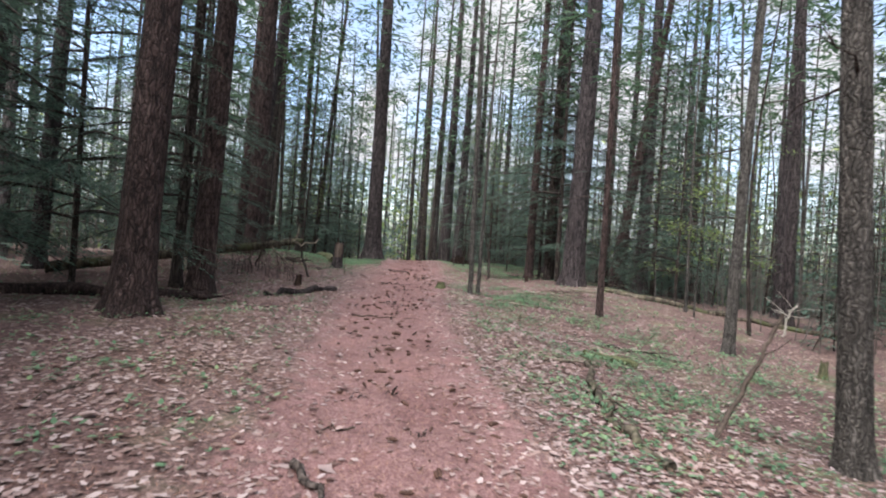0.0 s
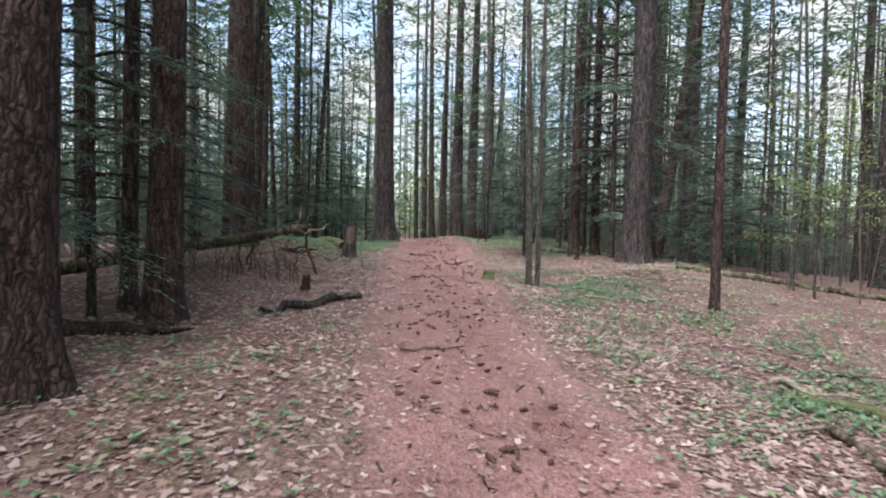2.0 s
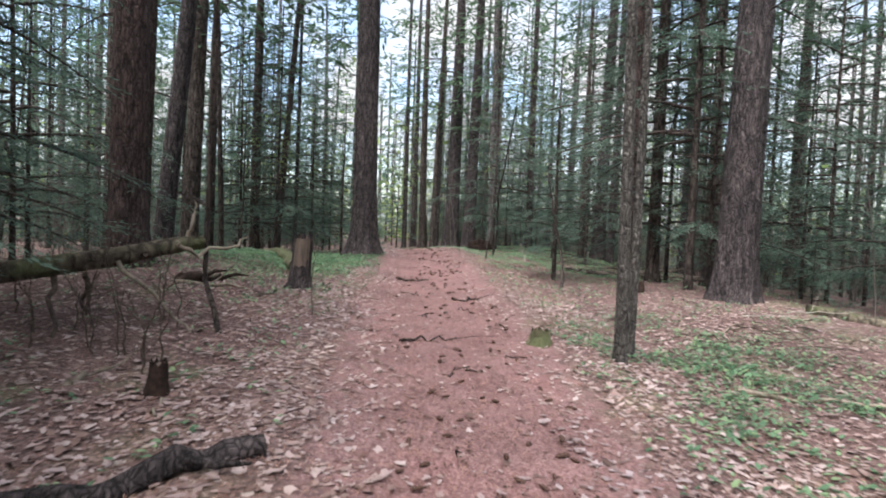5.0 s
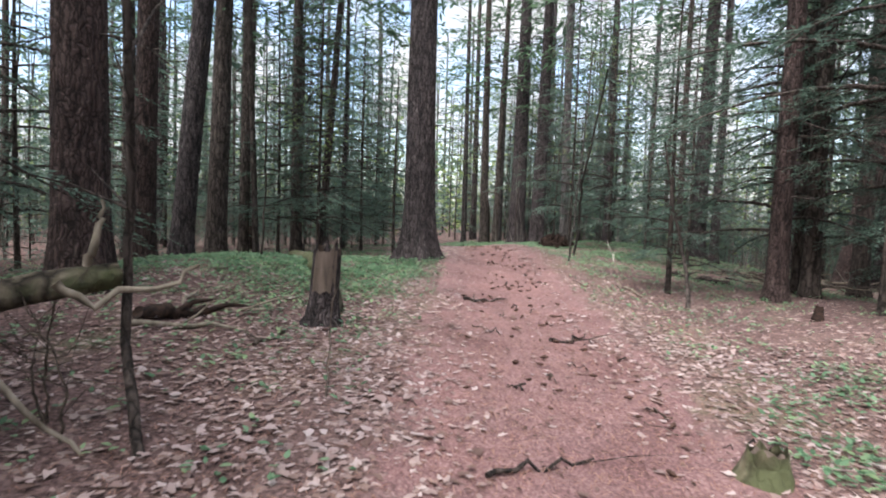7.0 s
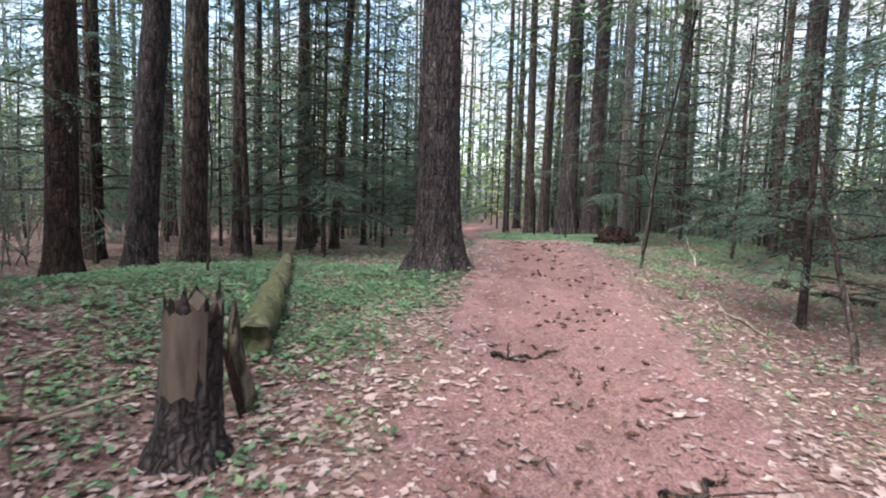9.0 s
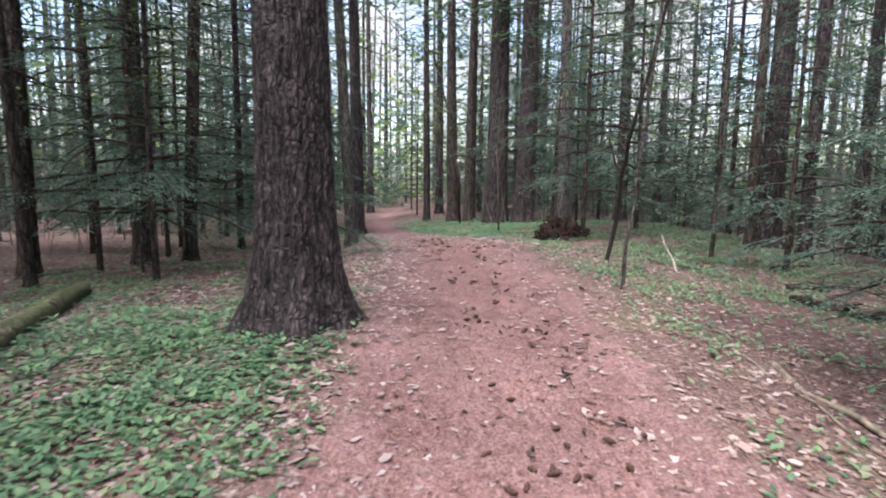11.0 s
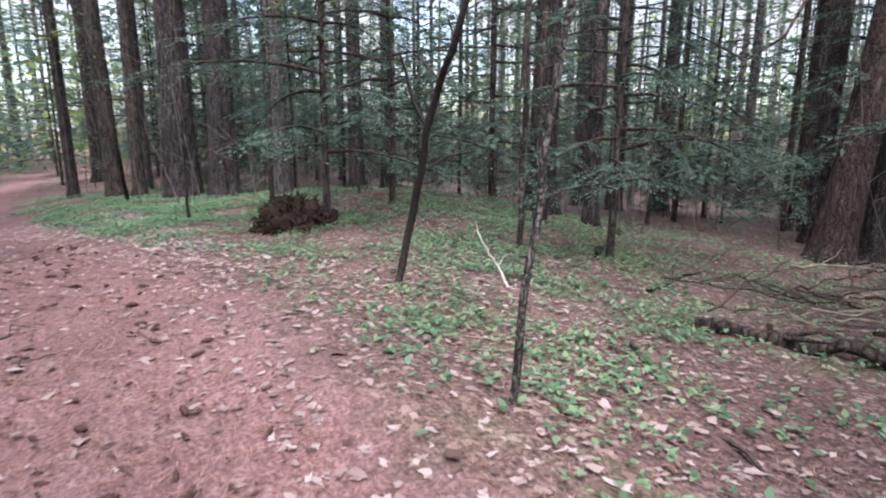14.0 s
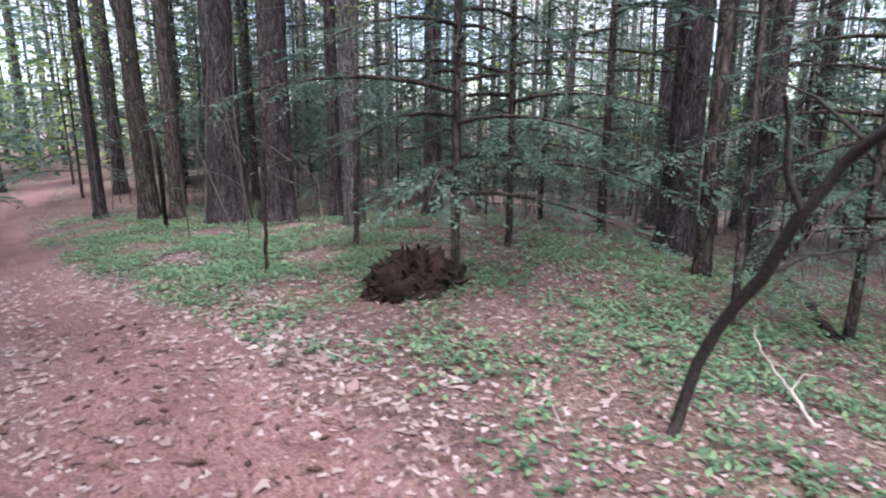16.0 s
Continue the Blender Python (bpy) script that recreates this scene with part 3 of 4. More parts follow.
# several stand mostly out of view, added to shade the ground beside the trail
for k, (x, y, size) in enumerate([(1.42, 28.37, 1.0), (-5.48, 12.40, 0.95), (-5.84, 8.64, 1.05), (-7.80, 15.10, 1.1), (-6.4, 6.4, 1.1), (-6.5, 4.3, 1.15), (4.3, 18.3, 0.95), (-5.6, 5.3, 1.05),
                                  # (4.75, 21.14) and (3.52, 19.95): added off to the right for shade
                                  (4.11, 25.85, 0.85), (2.83, 29.42, 1.1), (7.38, 19.27, 1.1), (-5.50, 24.58, 0.9), (4.75, 21.14, 1.1), (3.52, 19.95, 1.0),
                                  # the last five: unseen beside and behind the start, added to shade its left
                                  (-8.14, 17.47, 1.15), (1.70, 20.07, 0.6), (9.37, 25.41, 1.0), (-7.07, 28.15, 1.0), (-5.24, 11.52, 0.9), (-4.72, 8.99, 0.9), (-7.60, 7.40, 1.1), (-8.23, 9.98, 1.2), (-6.90, 4.60, 1.0), (-3.78, 25.93, 0.6), (7.88, 20.76, 1.0), (7.16, 16.91, 0.9), (-6.89, 25.54, 0.9), (-9.12, 22.59, 1.0), (-5.14, 28.11, 0.85), (-9.32, 19.63, 0.9), (-5.60, 1.30, 1.1), (-6.60, -1.60, 1.1), (-4.90, -3.40, 1.0), (-5.40, 2.40, 1.1), (-3.90, 0.20, 1.1)]):
    hemlock(x, y, size, 200 + k)

for k, (x, y, size) in enumerate([(-5.75, 34.15, 0.9), (1.78, 40.67, 0.9), (-2.75, 44.29, 1.0), (4.86, 37.32, 1.0), (6.27, 33.01, 1.0), (3.05, 36.17, 0.8), (-6.75, 36.13, 1.0), (-9.46, 27.56, 1.0), (-7.74, 30.18, 1.0),
                                  (8.04, 28.66, 0.9), (10.96, 25.07, 1.0), (-10.86, 24.39, 1.0), (-10.76, 16.43, 1.0), (10.01, 21.47, 0.9), (0.21, 44.20, 0.9), (-6.85, 33.33, 1.0), (-9.10, 36.00, 1.1), (-6.32, 39.56, 1.1), (-8.69, 44.38, 1.2), (-3.40, 50.66, 1.2)]):
    hemlock(x, y, size, 260 + k, False)
# two hemlocks added at the side, crowns lifted, to darken the hollow
for k, (x, y) in enumerate([(4.1, 20.7), (3.7, 17.9)]):
    hemlock(x, y, 1.25, 290 + k, stem=0.16, label="hemlock with high drooping boughs, added to shade the hollow", lift=1.5)

# ---- the wood all round ----
rng = np.random.default_rng(21)
KINDS = []
for k, (dia, bark) in enumerate([(0.2, BARK_DARK), (0.3, BARK_HAZE), (0.42, BARK), (0.26, BARK_HAZE), (0.34, BARK_HAZE), (0.15, BARK_GREY)]):
    tree = thing("pine_tree", "tall forest pine with straight bare trunk", "tree", (0, 0, -60), "pines of the wood")
    part("trunk", trunk(dia, 21, (0.012 * (k - 2), 0.01), 300 + k, 12, 18, 0.45, 0.15), bark, tree)
    part("deadwood", dead_limbs(310 + k, dia, 1.5, 11, 11, 1.6), BARK_DARK, tree, "thin bare dead limbs", kind="stuff")
    dress(tree, TOPS[k % 3], (0, 0, 0), k, 1.0)
    KINDS.append(tree)
for k, dia in enumerate((0.06, 0.09)):
    tree = thing("bare_sapling", "thin bare forest sapling with a few twigs", "sapling", (0, 0, -60), "bare saplings of the wood")
    part("trunk", trunk(dia, 8, (0.03 * (1 - 2 * k), 0.02), 350 + k, 7, 12, 0.2, 0.5), BARK_DARK, tree)
    part("deadwood", dead_limbs(360 + k, dia, 1.0, 7, 9, 0.9), BARK_DARK, tree, "thin bare twigs", kind="stuff")
    KINDS.append(tree)
LOW = []
for k in range(3):
    tree = thing("hemlock_tree", "hemlock with layered dark green boughs", "tree", (0, 0, -60), "hemlocks of the wood")
    part("trunk", trunk(0.14, 10.5, (0, 0), 330 + k, 8, 12, 0.3, 0.05), BARK_DARK, tree)
    dress(tree, FAR_CROWNS[k], (0, 0, 0), k, 1.0)
    LOW.append(tree)
SMALL = []
for k in range(3):
    tree = thing("hemlock_sapling", "small hemlock sapling with soft drooping green sprays", "tree", (0, 0, -60), "small hemlocks of the wood")
    part("trunk", trunk(0.05, 3.6, (0.02, 0), 340 + k, 7, 9, 0.2, 0.06), BARK_DARK, tree)
    green, wood = crown(110 + k, 0.15, 3.6, 1.3, 34, 0.17, 0.06, 0.085, 0.1, rise=0.2, sag=0.3)
    dress(tree, (green.mesh("crown", HEMLOCK, False), wood.mesh("boughs", BARK_DARK)), (0, 0, 0), k, 1.0)
    SMALL.append(tree)
taken = [o.location.xy.copy() for o in scene.objects if o.type == "EMPTY" and o.location.z > -50]
used = set()
made = [0, 0]
while made[0] < 225 or made[1] < 215:
    x, y = rng.uniform(-32, 36), rng.uniform(-12, 66)
    gap = abs(x - middle(y))
    low = made[0] >= 225 or (made[1] < 215 and rng.random() < 0.48)
    if gap < (6.9 if y < 32 else 3.2) + (0.6 if low else 0) or (3 < x < 11 and 19 < y < 30) or any((Vector((x, y)) - q).length < 1.3 for q in taken):
        continue
    taken.append(Vector((x, y)))
    source = LOW[rng.integers(3)] if low else KINDS[rng.integers(8)]
    size = rng.uniform(0.8, 1.2)
    m = Matrix.Translation(at(x, y)) @ Matrix.Rotation(rng.uniform(0, 6.28), 4, "Z")
    if source.name not in used:
        used.add(source.name)
        source.matrix_world = m
    else:
        copy_thing(source, m)
    made[1 if low else 0] += 1

small = 0
while small < 190:
    x, y = rng.uniform(-26, 28), rng.uniform(6, 62)
    if abs(x - middle(y)) < (6.5 if y < 30 else 3.0) or (x > 3 and 20 < y < 29 and x < 9) or any((Vector((x, y)) - q).length < 0.9 for q in taken):
        continue
    taken.append(Vector((x, y)))
    m = Matrix.Translation(at(x, y)) @ Matrix.Rotation(rng.uniform(0, 6.28), 4, "Z") @ Matrix.Scale(rng.uniform(0.5, 1.15), 4)
    if small < 3:
        SMALL[small].matrix_world = m
    else:
        copy_thing(SMALL[small % 3], m)
    small += 1

# ---- the far wood that closes the view ----
rng = np.random.default_rng(33)
far, stems = Shape(), Shape()
n = 130000
a, d = rng.uniform(0, 6.283, n), rng.uniform(40, 85, n)
x, y = 2 + d * np.cos(a), 16 + d * np.sin(a)
z = land(x, y) + np.abs(rng.normal(0, 1, n)) * 6.0
way = rng.normal(0, 1, (n, 3)) * (1, 1, 0.35)
way /= np.linalg.norm(way, axis=1)[:, None]
up = np.array([0, 0, 1.0]) + rng.normal(0, 0.5, (n, 3))
size = rng.uniform(0.35, 1.0, n)
# half the far leaves take the pale green, which also stands in for haze
fresh = Shape()
v, f = leaves(rng, np.stack([x, y, z], 1), way, up, size, size * 0.42)
far.add(v[:n * 2], f[:n // 2])
fresh.add(v[n * 2:], f[:n // 2])
for k in range(420):
    a, d = rng.uniform(0, 6.283), rng.uniform(46, 84)
    x, y = 2 + d * math.cos(a), 16 + d * math.sin(a)
    p = at(x, y, -0.3)
    stems.tube([p, p + Vector((rng.normal(0, 0.3), 0, 20))], [rng.uniform(0.1, 0.25), 0.07], 5, cap=False)
wood = tagged(new("far_woods"), "distant mixed wood of pines and hemlocks", "woods", kind="stuff")
part("foliage", far, HEMLOCK, wood, smooth=False, kind="stuff")
part("young_foliage", fresh, SPRING, wood, "pale fresh spring foliage that doubles as distant haze", smooth=False, kind="stuff")
part("stems", stems, BARK_HAZE, wood, kind="stuff")


# bare brush between the trunks
rng = np.random.default_rng(77)
brush = Shape()
for k in range(2400):
    x, y = rng.uniform(-30, 32), rng.uniform(4, 58)
    if abs(x - middle(y)) < (7.5 if y < 31 else 2.2):
        continue
    p = np.array(at(x, y, -0.05))
    h = rng.uniform(1.2, 5.0)
    tip = p + (rng.normal(0, 0.35), rng.normal(0, 0.35), h)
    bend = (p + tip) / 2 + rng.normal(0, 0.12, 3)
    brush.tube([p, bend, tip], [0.016, 0.011, 0.004], 3, cap=False)
    for n in range(4):
        s = rng.uniform(0.2, 0.9)
        q = p + (tip - p) * s
        d = rng.normal(0, 0.45, 3) * (1, 1, 0.4) + (0, 0, 0.3)
        brush.tube([q, q + d * 0.5 + rng.normal(0, 0.05, 3), q + d], [0.007, 0.005, 0.003], 3, cap=False)
tagged(new("understory_brush", brush.mesh("understory_brush", BRUSH)), "thin bare grey-brown brush filling the wood between trunks", "brush", kind="stuff")

# ---- stumps, logs and fallen branches ----
def rod(points, r0, r1, sides=8, seed=0, wander=0.015, steps=10):
    rng = np.random.default_rng(seed)
    p = np.asarray(points, float)
    t = np.linspace(0, len(p) - 1, steps)
    line = np.stack([np.interp(t, np.arange(len(p)), p[:, k]) for k in range(3)], 1)
    line[1:-1] += rng.normal(0, wander, (steps - 2, 3))
    q = rng.uniform(0, 6, 2)
    return line, np.linspace(r0, r1, steps), lambda a, s: 0.1 * np.sin(a * 3 + s * 5 + q[0]) + 0.06 * np.sin(a * 5 - s * 9 + q[1])


def lying(name, ends, r0, r1, mat, label, category, seed=0, lift=None, sides=8, wander=0.02, steps=12, forks=0, group="", sink=0.3):
    """A log or branch on the ground, through the given x, y places, with a few broken forks."""
    pts = [at(x, y, (r0 + (r1 - r0) * i / max(1, len(ends) - 1)) * (1 - sink)) for i, (x, y) in enumerate(ends)]
    if lift:
        pts = [Vector((p.x, p.y, z)) if z is not None else p for p, z in zip(pts, lift)]
    o = pts[0]
    rng = np.random.default_rng(seed + 900)
    line, radii, ridge = rod([p - o for p in pts], r0, r1, sides, seed, wander, steps)
    thingy = thing(name, label, category, o, group)
    part("stem", Shape().tube(line, radii, sides, ridge), mat, thingy)
    for k in range(forks):
        i = rng.integers(steps // 3, steps - 1)
        d = line[-1] - line[0]
        d = d / np.linalg.norm(d) * rng.uniform(0.15, 0.5) + rng.normal(0, 0.18, 3)
        d[2] = abs(d[2]) * 0.7
        q = line[i]
        part("side_branch", Shape().tube([q, q + d * 0.5 + rng.normal(0, 0.03, 3), q + d], [radii[i] * 0.5, radii[i] * 0.38, radii[i] * 0.12], 6), mat, thingy)
    return thingy


def stick(ends, r, mat=DEADWOOD, seed=0, label="", forks=1, lift=None):
    return lying("fallen_branch", ends, r, r * 0.45, mat, label or "weathered fallen branch lying on leaf litter", "branch", seed, lift, 6, 0.02, 8, forks, "fallen branches")


# the long dead trunk propped above the ground, with snapped limbs
prop = lying("fallen_log", [(-3.42, 13.32), (-4.47, 12.52), (-7.48, 10.42)], 0.07, 0.11, MOSSY_THIN, "grey-brown weathered fallen trunk propped off the ground on snapped limbs", "log", 3, [1.13, 0.90, 0.29], 14, 0.012, 16)
o = prop.location
for k, line in enumerate([[(-3.96, 12.80, 0.95), (-3.64, 12.82, 0.67), (-3.33, 12.97, 0.23)], [(-3.51, 12.98, 1.12), (-3.37, 13.01, 1.02), (-3.12, 13.21, 1.10), (-2.97, 13.31, 1.20)],
                          [(-3.52, 13.22, 1.16), (-3.46, 13.23, 1.38), (-3.48, 13.28, 1.52)], [(-4.37, 12.57, 0.83), (-4.26, 12.37, 0.43), (-4.10, 12.27, 0.18)],
                          [(-4.16, 12.65, 0.84), (-4.35, 12.96, 0.49), (-4.30, 13.16, 0.30)], [(-5.38, 11.82, 0.67), (-5.27, 11.57, 0.26), (-5.26, 11.47, 0.11)],
                          [(-3.75, 12.87, 1.02), (-4.14, 13.22, 0.92), (-4.66, 13.56, 0.94)]]):
    l, r, ridge = rod([Vector(p) - o for p in line], 0.024, 0.009, 7, 40 + k, 0.02, 9)
    part("limb", Shape().tube(l, r, 7, ridge), DEADWOOD if k < 3 else TWIG, prop)

# the mossy log behind the stump
lying("mossy_log", [(-3.25, 16.9), (-3.75, 18.3), (-4.2, 19.55), (-5.75, 23.3)], 0.125, 0.1, MOSSY, "straight fallen log covered in green moss", "log", 4, None, 18, 0.012, 24, 0, "", 0.2)
lying("fallen_log", [(-6.2, 7.5), (-4.4, 8.26), (-3.72, 8.6)], 0.1, 0.08, BARK_RED, "dark fallen log half sunk in litter", "log", 5, None, 10, 0.03, 12, 2)
lying("fallen_log", [(-3.13, 9.7), (-2.02, 10.47)], 0.055, 0.065, BARK, "short brown log among dead leaves", "log", 6, None, 10, 0.03, 10, 1)
lying("fallen_log", [(4.67, 16.03), (9.75, 13.19)], 0.09, 0.06, MOSSY_THIN, "long thin log lying across the hollow", "log", 7, None, 8, 0.03, 16, 3)
lying("crooked_log", [(2.01, 7.45), (1.68, 6.24), (1.46, 5.22), (1.40, 4.36), (1.51, 3.50)], 0.03, 0.042, MOSSY_THIN, "crooked mossy branch curving over the litter", "log", 8, None, 10, 0.03, 20, 4)
lying("fallen_log", [(1.99, 7.70), (2.62, 7.29)], 0.055, 0.05, MOSSY, "short mossy log on leaf litter", "log", 9, None, 10, 0.02, 8, 1)
lying("fallen_log", [(-4.27, 14.86), (-3.89, 15.31)], 0.07, 0.06, ROT, "rotten broken log with splintered bark", "log", 10, None, 10, 0.03, 9, 3)
lying("fallen_log", [(3.90, 25.84), (7.09, 28.30)], 0.05, 0.05, BARK_DARK, "thin log in green undergrowth", "log", 12, None, 8, 0.03, 12, 2)
lying("fallen_log", [(2.95, 23.75), (3.25, 23.2), (3.7, 22.2)], 0.06, 0.05, BARK_DARK, "weathered log on the brush pile", "log", 13, None, 8, 0.03, 12, 4)
for k, (ends, r, mat) in enumerate([
        ([(-4.26, 14.63), (-3.51, 15.10)], 0.03, DEADWOOD), ([(-3.26, 14.80), (-3.15, 15.21)], 0.025, TWIG), ([(-3.91, 15.48), (-3.52, 15.82)], 0.03, DEADWOOD),
        ([(-4.19, 15.28), (-4.38, 16.17)], 0.02, DEADWOOD), ([(-3.56, 11.43), (-3.52, 11.85)], 0.03, DEADWOOD), ([(-2.79, 10.99), (-2.90, 11.33)], 0.012, DEADWOOD),
        ([(1.54, 12.41), (3.16, 11.96)], 0.025, DEADWOOD), ([(1.14, 6.40), (2.60, 7.13)], 0.014, TWIG), ([(1.12, 6.49), (3.33, 7.43)], 0.016, DEADWOOD),
        ([(2.25, 8.21), (2.55, 7.33)], 0.035, DEADWOOD), ([(2.61, 8.87), (3.68, 8.32)], 0.025, BARK_DARK), ([(3.62, 15.09), (4.74, 15.63)], 0.03, DEADWOOD),
        ([(-1.65, 17.68), (-1.36, 17.77), (-1.09, 18.05)], 0.022, BARK_DARK), ([(-0.77, 15.87), (-0.41, 16.08)], 0.022, BARK_DARK), ([(-0.86, 2.86), (-0.53, 2.35)], 0.028, BARK_DARK),
        ([(-1.43, 13.07), (-1.2, 13.2), (-0.86, 13.38)], 0.016, BARK_DARK), ([(0.94, 21.20), (0.92, 20.00), (0.89, 18.06)], 0.012, DEADWOOD), ([(2.09, 23.89), (1.41, 22.40), (1.15, 21.64)], 0.018, TWIG),
        ([(-3.12, 23.56), (-2.59, 23.07)], 0.02, PALE), ([(-4.08, 20.11), (-3.36, 20.99)], 0.02, PALE), ([(-4.32, 19.26), (-4.81, 20.91)], 0.03, TWIG),
        ([(-0.42, 27.43), (-0.45, 26.62)], 0.018, PALE), ([(0.61, 26.05), (0.46, 25.72)], 0.014, PALE), ([(1.02, 25.95), (1.26, 25.61)], 0.014, DEADWOOD),
        ([(1.08, 20.91), (1.12, 17.98)], 0.025, DEADWOOD), ([(-1.34, 8.03), (-0.48, 8.43)], 0.012, TWIG), ([(-6.00, 6.00), (-4.60, 5.20)], 0.02, DEADWOOD), ([(2.14, 14.25), (3.24, 14.88)], 0.02, DEADWOOD)]):
    stick(ends, r, mat, 60 + k)
rng = np.random.default_rng(12)
for k in range(46):
    x, y = rng.normal(4.9, 1.15), rng.normal(23.6, 0.7)
    a, l = rng.normal(0.6, 0.8), rng.uniform(0.5, 1.6)
    z = float(land(x, y)) + rng.uniform(0.02, 0.3)
    stick([(x, y), (x + l * math.cos(a), y - l * math.sin(a))], rng.uniform(0.008, 0.022), [TWIG, DEADWOOD, BARK_DARK][k % 3], 120 + k,
          "dry stick of a tangled brush pile", 2, [z, z + rng.normal(0, 0.1)])
for k in range(34):
    x, y = rng.normal(3.3, 0.7), rng.normal(14.3, 0.5)
    a, l = rng.normal(0.2, 0.9), rng.uniform(0.3, 1.1)
    z = float(land(x, y)) + rng.uniform(0.01, 0.12)
    stick([(x, y), (x + l * math.cos(a), y + l * math.sin(a))], rng.uniform(0.004, 0.01), [DEADWOOD, TWIG, PALE][k % 3 if k % 9 == 2 else k % 2], 700 + k,
          "thin grey twig in a heap of brush", 2, [z, z + rng.normal(0, 0.05)])
for k in range(70):
    y = rng.uniform(1, 30)
    side = rng.choice([-1, 1])
    x = middle(y) + side * (halfwidth(y) + rng.uniform(0.1, 4.0))
    a, l = rng.uniform(0, 6.28), rng.uniform(0.2, 0.8)
    stick([(x, y), (x + l * math.cos(a), y + l * math.sin(a))], rng.uniform(0.005, 0.012), [TWIG, DEADWOOD][k % 2], 200 + k, "thin dry twig on leaf litter", 1)


def stump(x, y, dia, tall, mat, label, seed, sides=26, jag=0.07, bare=False):
    rng = np.random.default_rng(seed)
    ob = thing("tree_stump", label, "stump", at(x, y))
    rings = 12
    z = np.linspace(-0.15, tall, rings)
    r = dia / 2 * (1 + 0.5 * np.exp(-np.clip(z, 0, None) / 0.08)) * (1 - 0.12 * z / tall)
    sh = Shape().tube(np.stack([0.06 * z, 0.0 * z, z], 1), r, sides, bark_ridges(seed, 0.1, 9), cap=False)
    v = sh.v[0]
    v[-sides:, 2] += rng.uniform(-jag, jag, sides) * np.array([1, 0.5] * (sides // 2))
    part("bark", sh, mat, ob)
    core = Shape().tube(np.stack([0.06 * z[4:], 0 * z[4:], z[4:] - 0.03], 1), r[4:] * 0.9, sides)
    core.v[0][-sides:, 2] += rng.uniform(-jag, jag, sides) * 0.6
    part("core", core, SPLIT, ob, "pale reddish bare wood")
    if bare:
        a = np.linspace(-2.3, -0.6, 9)
        zz = np.linspace(tall * 0.45, tall * 0.98, 7)
        g = np.array([[(dia * 0.47 * (1.06 - 0.1 * h / tall)) * math.cos(t) + 0.06 * h, (dia * 0.47 * (1.06 - 0.1 * h / tall)) * math.sin(t), h + rng.uniform(-0.02, 0.02)] for h in zz for t in a])
        i, j = np.meshgrid(np.arange(6), np.arange(8), indexing="ij")
        sh = Shape()
        sh.add(g, np.stack([i * 9 + j, i * 9 + j + 1, (i + 1) * 9 + j + 1, (i + 1) * 9 + j], -1).reshape(-1, 4))
        part("bare_face", sh, SPLIT, ob, "patch stripped of bark")
    return ob


stump(-2.93, 15.60, 0.29, 0.72, BARK, "snapped grey-brown stump, bark stripped near the jagged top", 71, jag=0.13, bare=True)
stump(-0.02, 13.3, 0.2, 0.15, MOSSY, "low rotten stump capped with moss", 72, jag=0.035)
stump(-2.96, 11.38, 0.12, 0.22, ROT, "low dark rotten stump", 73, jag=0.035)
stump(2.70, 17.56, 0.1, 0.16, ROT, "tiny rotten stump among needles", 74, jag=0.035)
stump(6.09, 8.69, 0.12, 0.25, MOSSY, "small mossy stump in the hollow", 75, jag=0.035)

# the curled strip of bark and dark rotten wood that leans on the snapped stump
def bark_curl(x, y):
    rng = np.random.default_rng(15)
    ob = thing("bark_slab", "curled slab of grey bark, hollow and rotten-black inside, leaning by the stump", "log", at(x, y, -0.03), turn=0.5)
    for name, mat, r0, tall, sweep in (("bark", MOSSY_THIN, 0.085, 0.56, 2.5), ("rotten_core", ROT, 0.075, 0.4, 3.6)):
        u, w = np.meshgrid(np.linspace(-sweep / 2, sweep / 2, 11), np.linspace(0, 1, 12))
        h = w * tall * (1 + 0.16 * np.sin(u * 3 + 1) * w) + 0.02 * rng.normal(0, 1, u.shape) * (w > 0.9)
        r = r0 * (1.1 - 0.35 * w) * (1 + 0.12 * np.sin(u * 5 + w * 7)) + rng.normal(0, 0.003, u.shape)
        outer = np.stack([r * np.cos(u) - 0.1 * w, r * np.sin(u), h], -1).reshape(-1, 3)
        inner = np.stack([(r - 0.018) * np.cos(u) - 0.1 * w, (r - 0.018) * np.sin(u), h - 0.006], -1).reshape(-1, 3)
        i, j = np.meshgrid(np.arange(11), np.arange(10), indexing="ij")
        quad = np.stack([i * 11 + j, i * 11 + j + 1, (i + 1) * 11 + j + 1, (i + 1) * 11 + j], -1).reshape(-1, 4)
        ring = list(range(0, 11)) + [n * 11 + 10 for n in range(1, 12)] + [121 + n for n in range(9, -1, -1)] + [n * 11 for n in range(10, 0, -1)]
        rim = [[a, b, b + 132, a + 132] for a, b in zip(ring, ring[1:] + ring[:1])]
        sh = Shape()
        sh.add(np.concatenate([outer, inner]), quad.tolist() + (quad[:, ::-1] + 132).tolist() + rim)
        part(name, sh, mat, ob)


bark_curl(-2.93, 16.12)


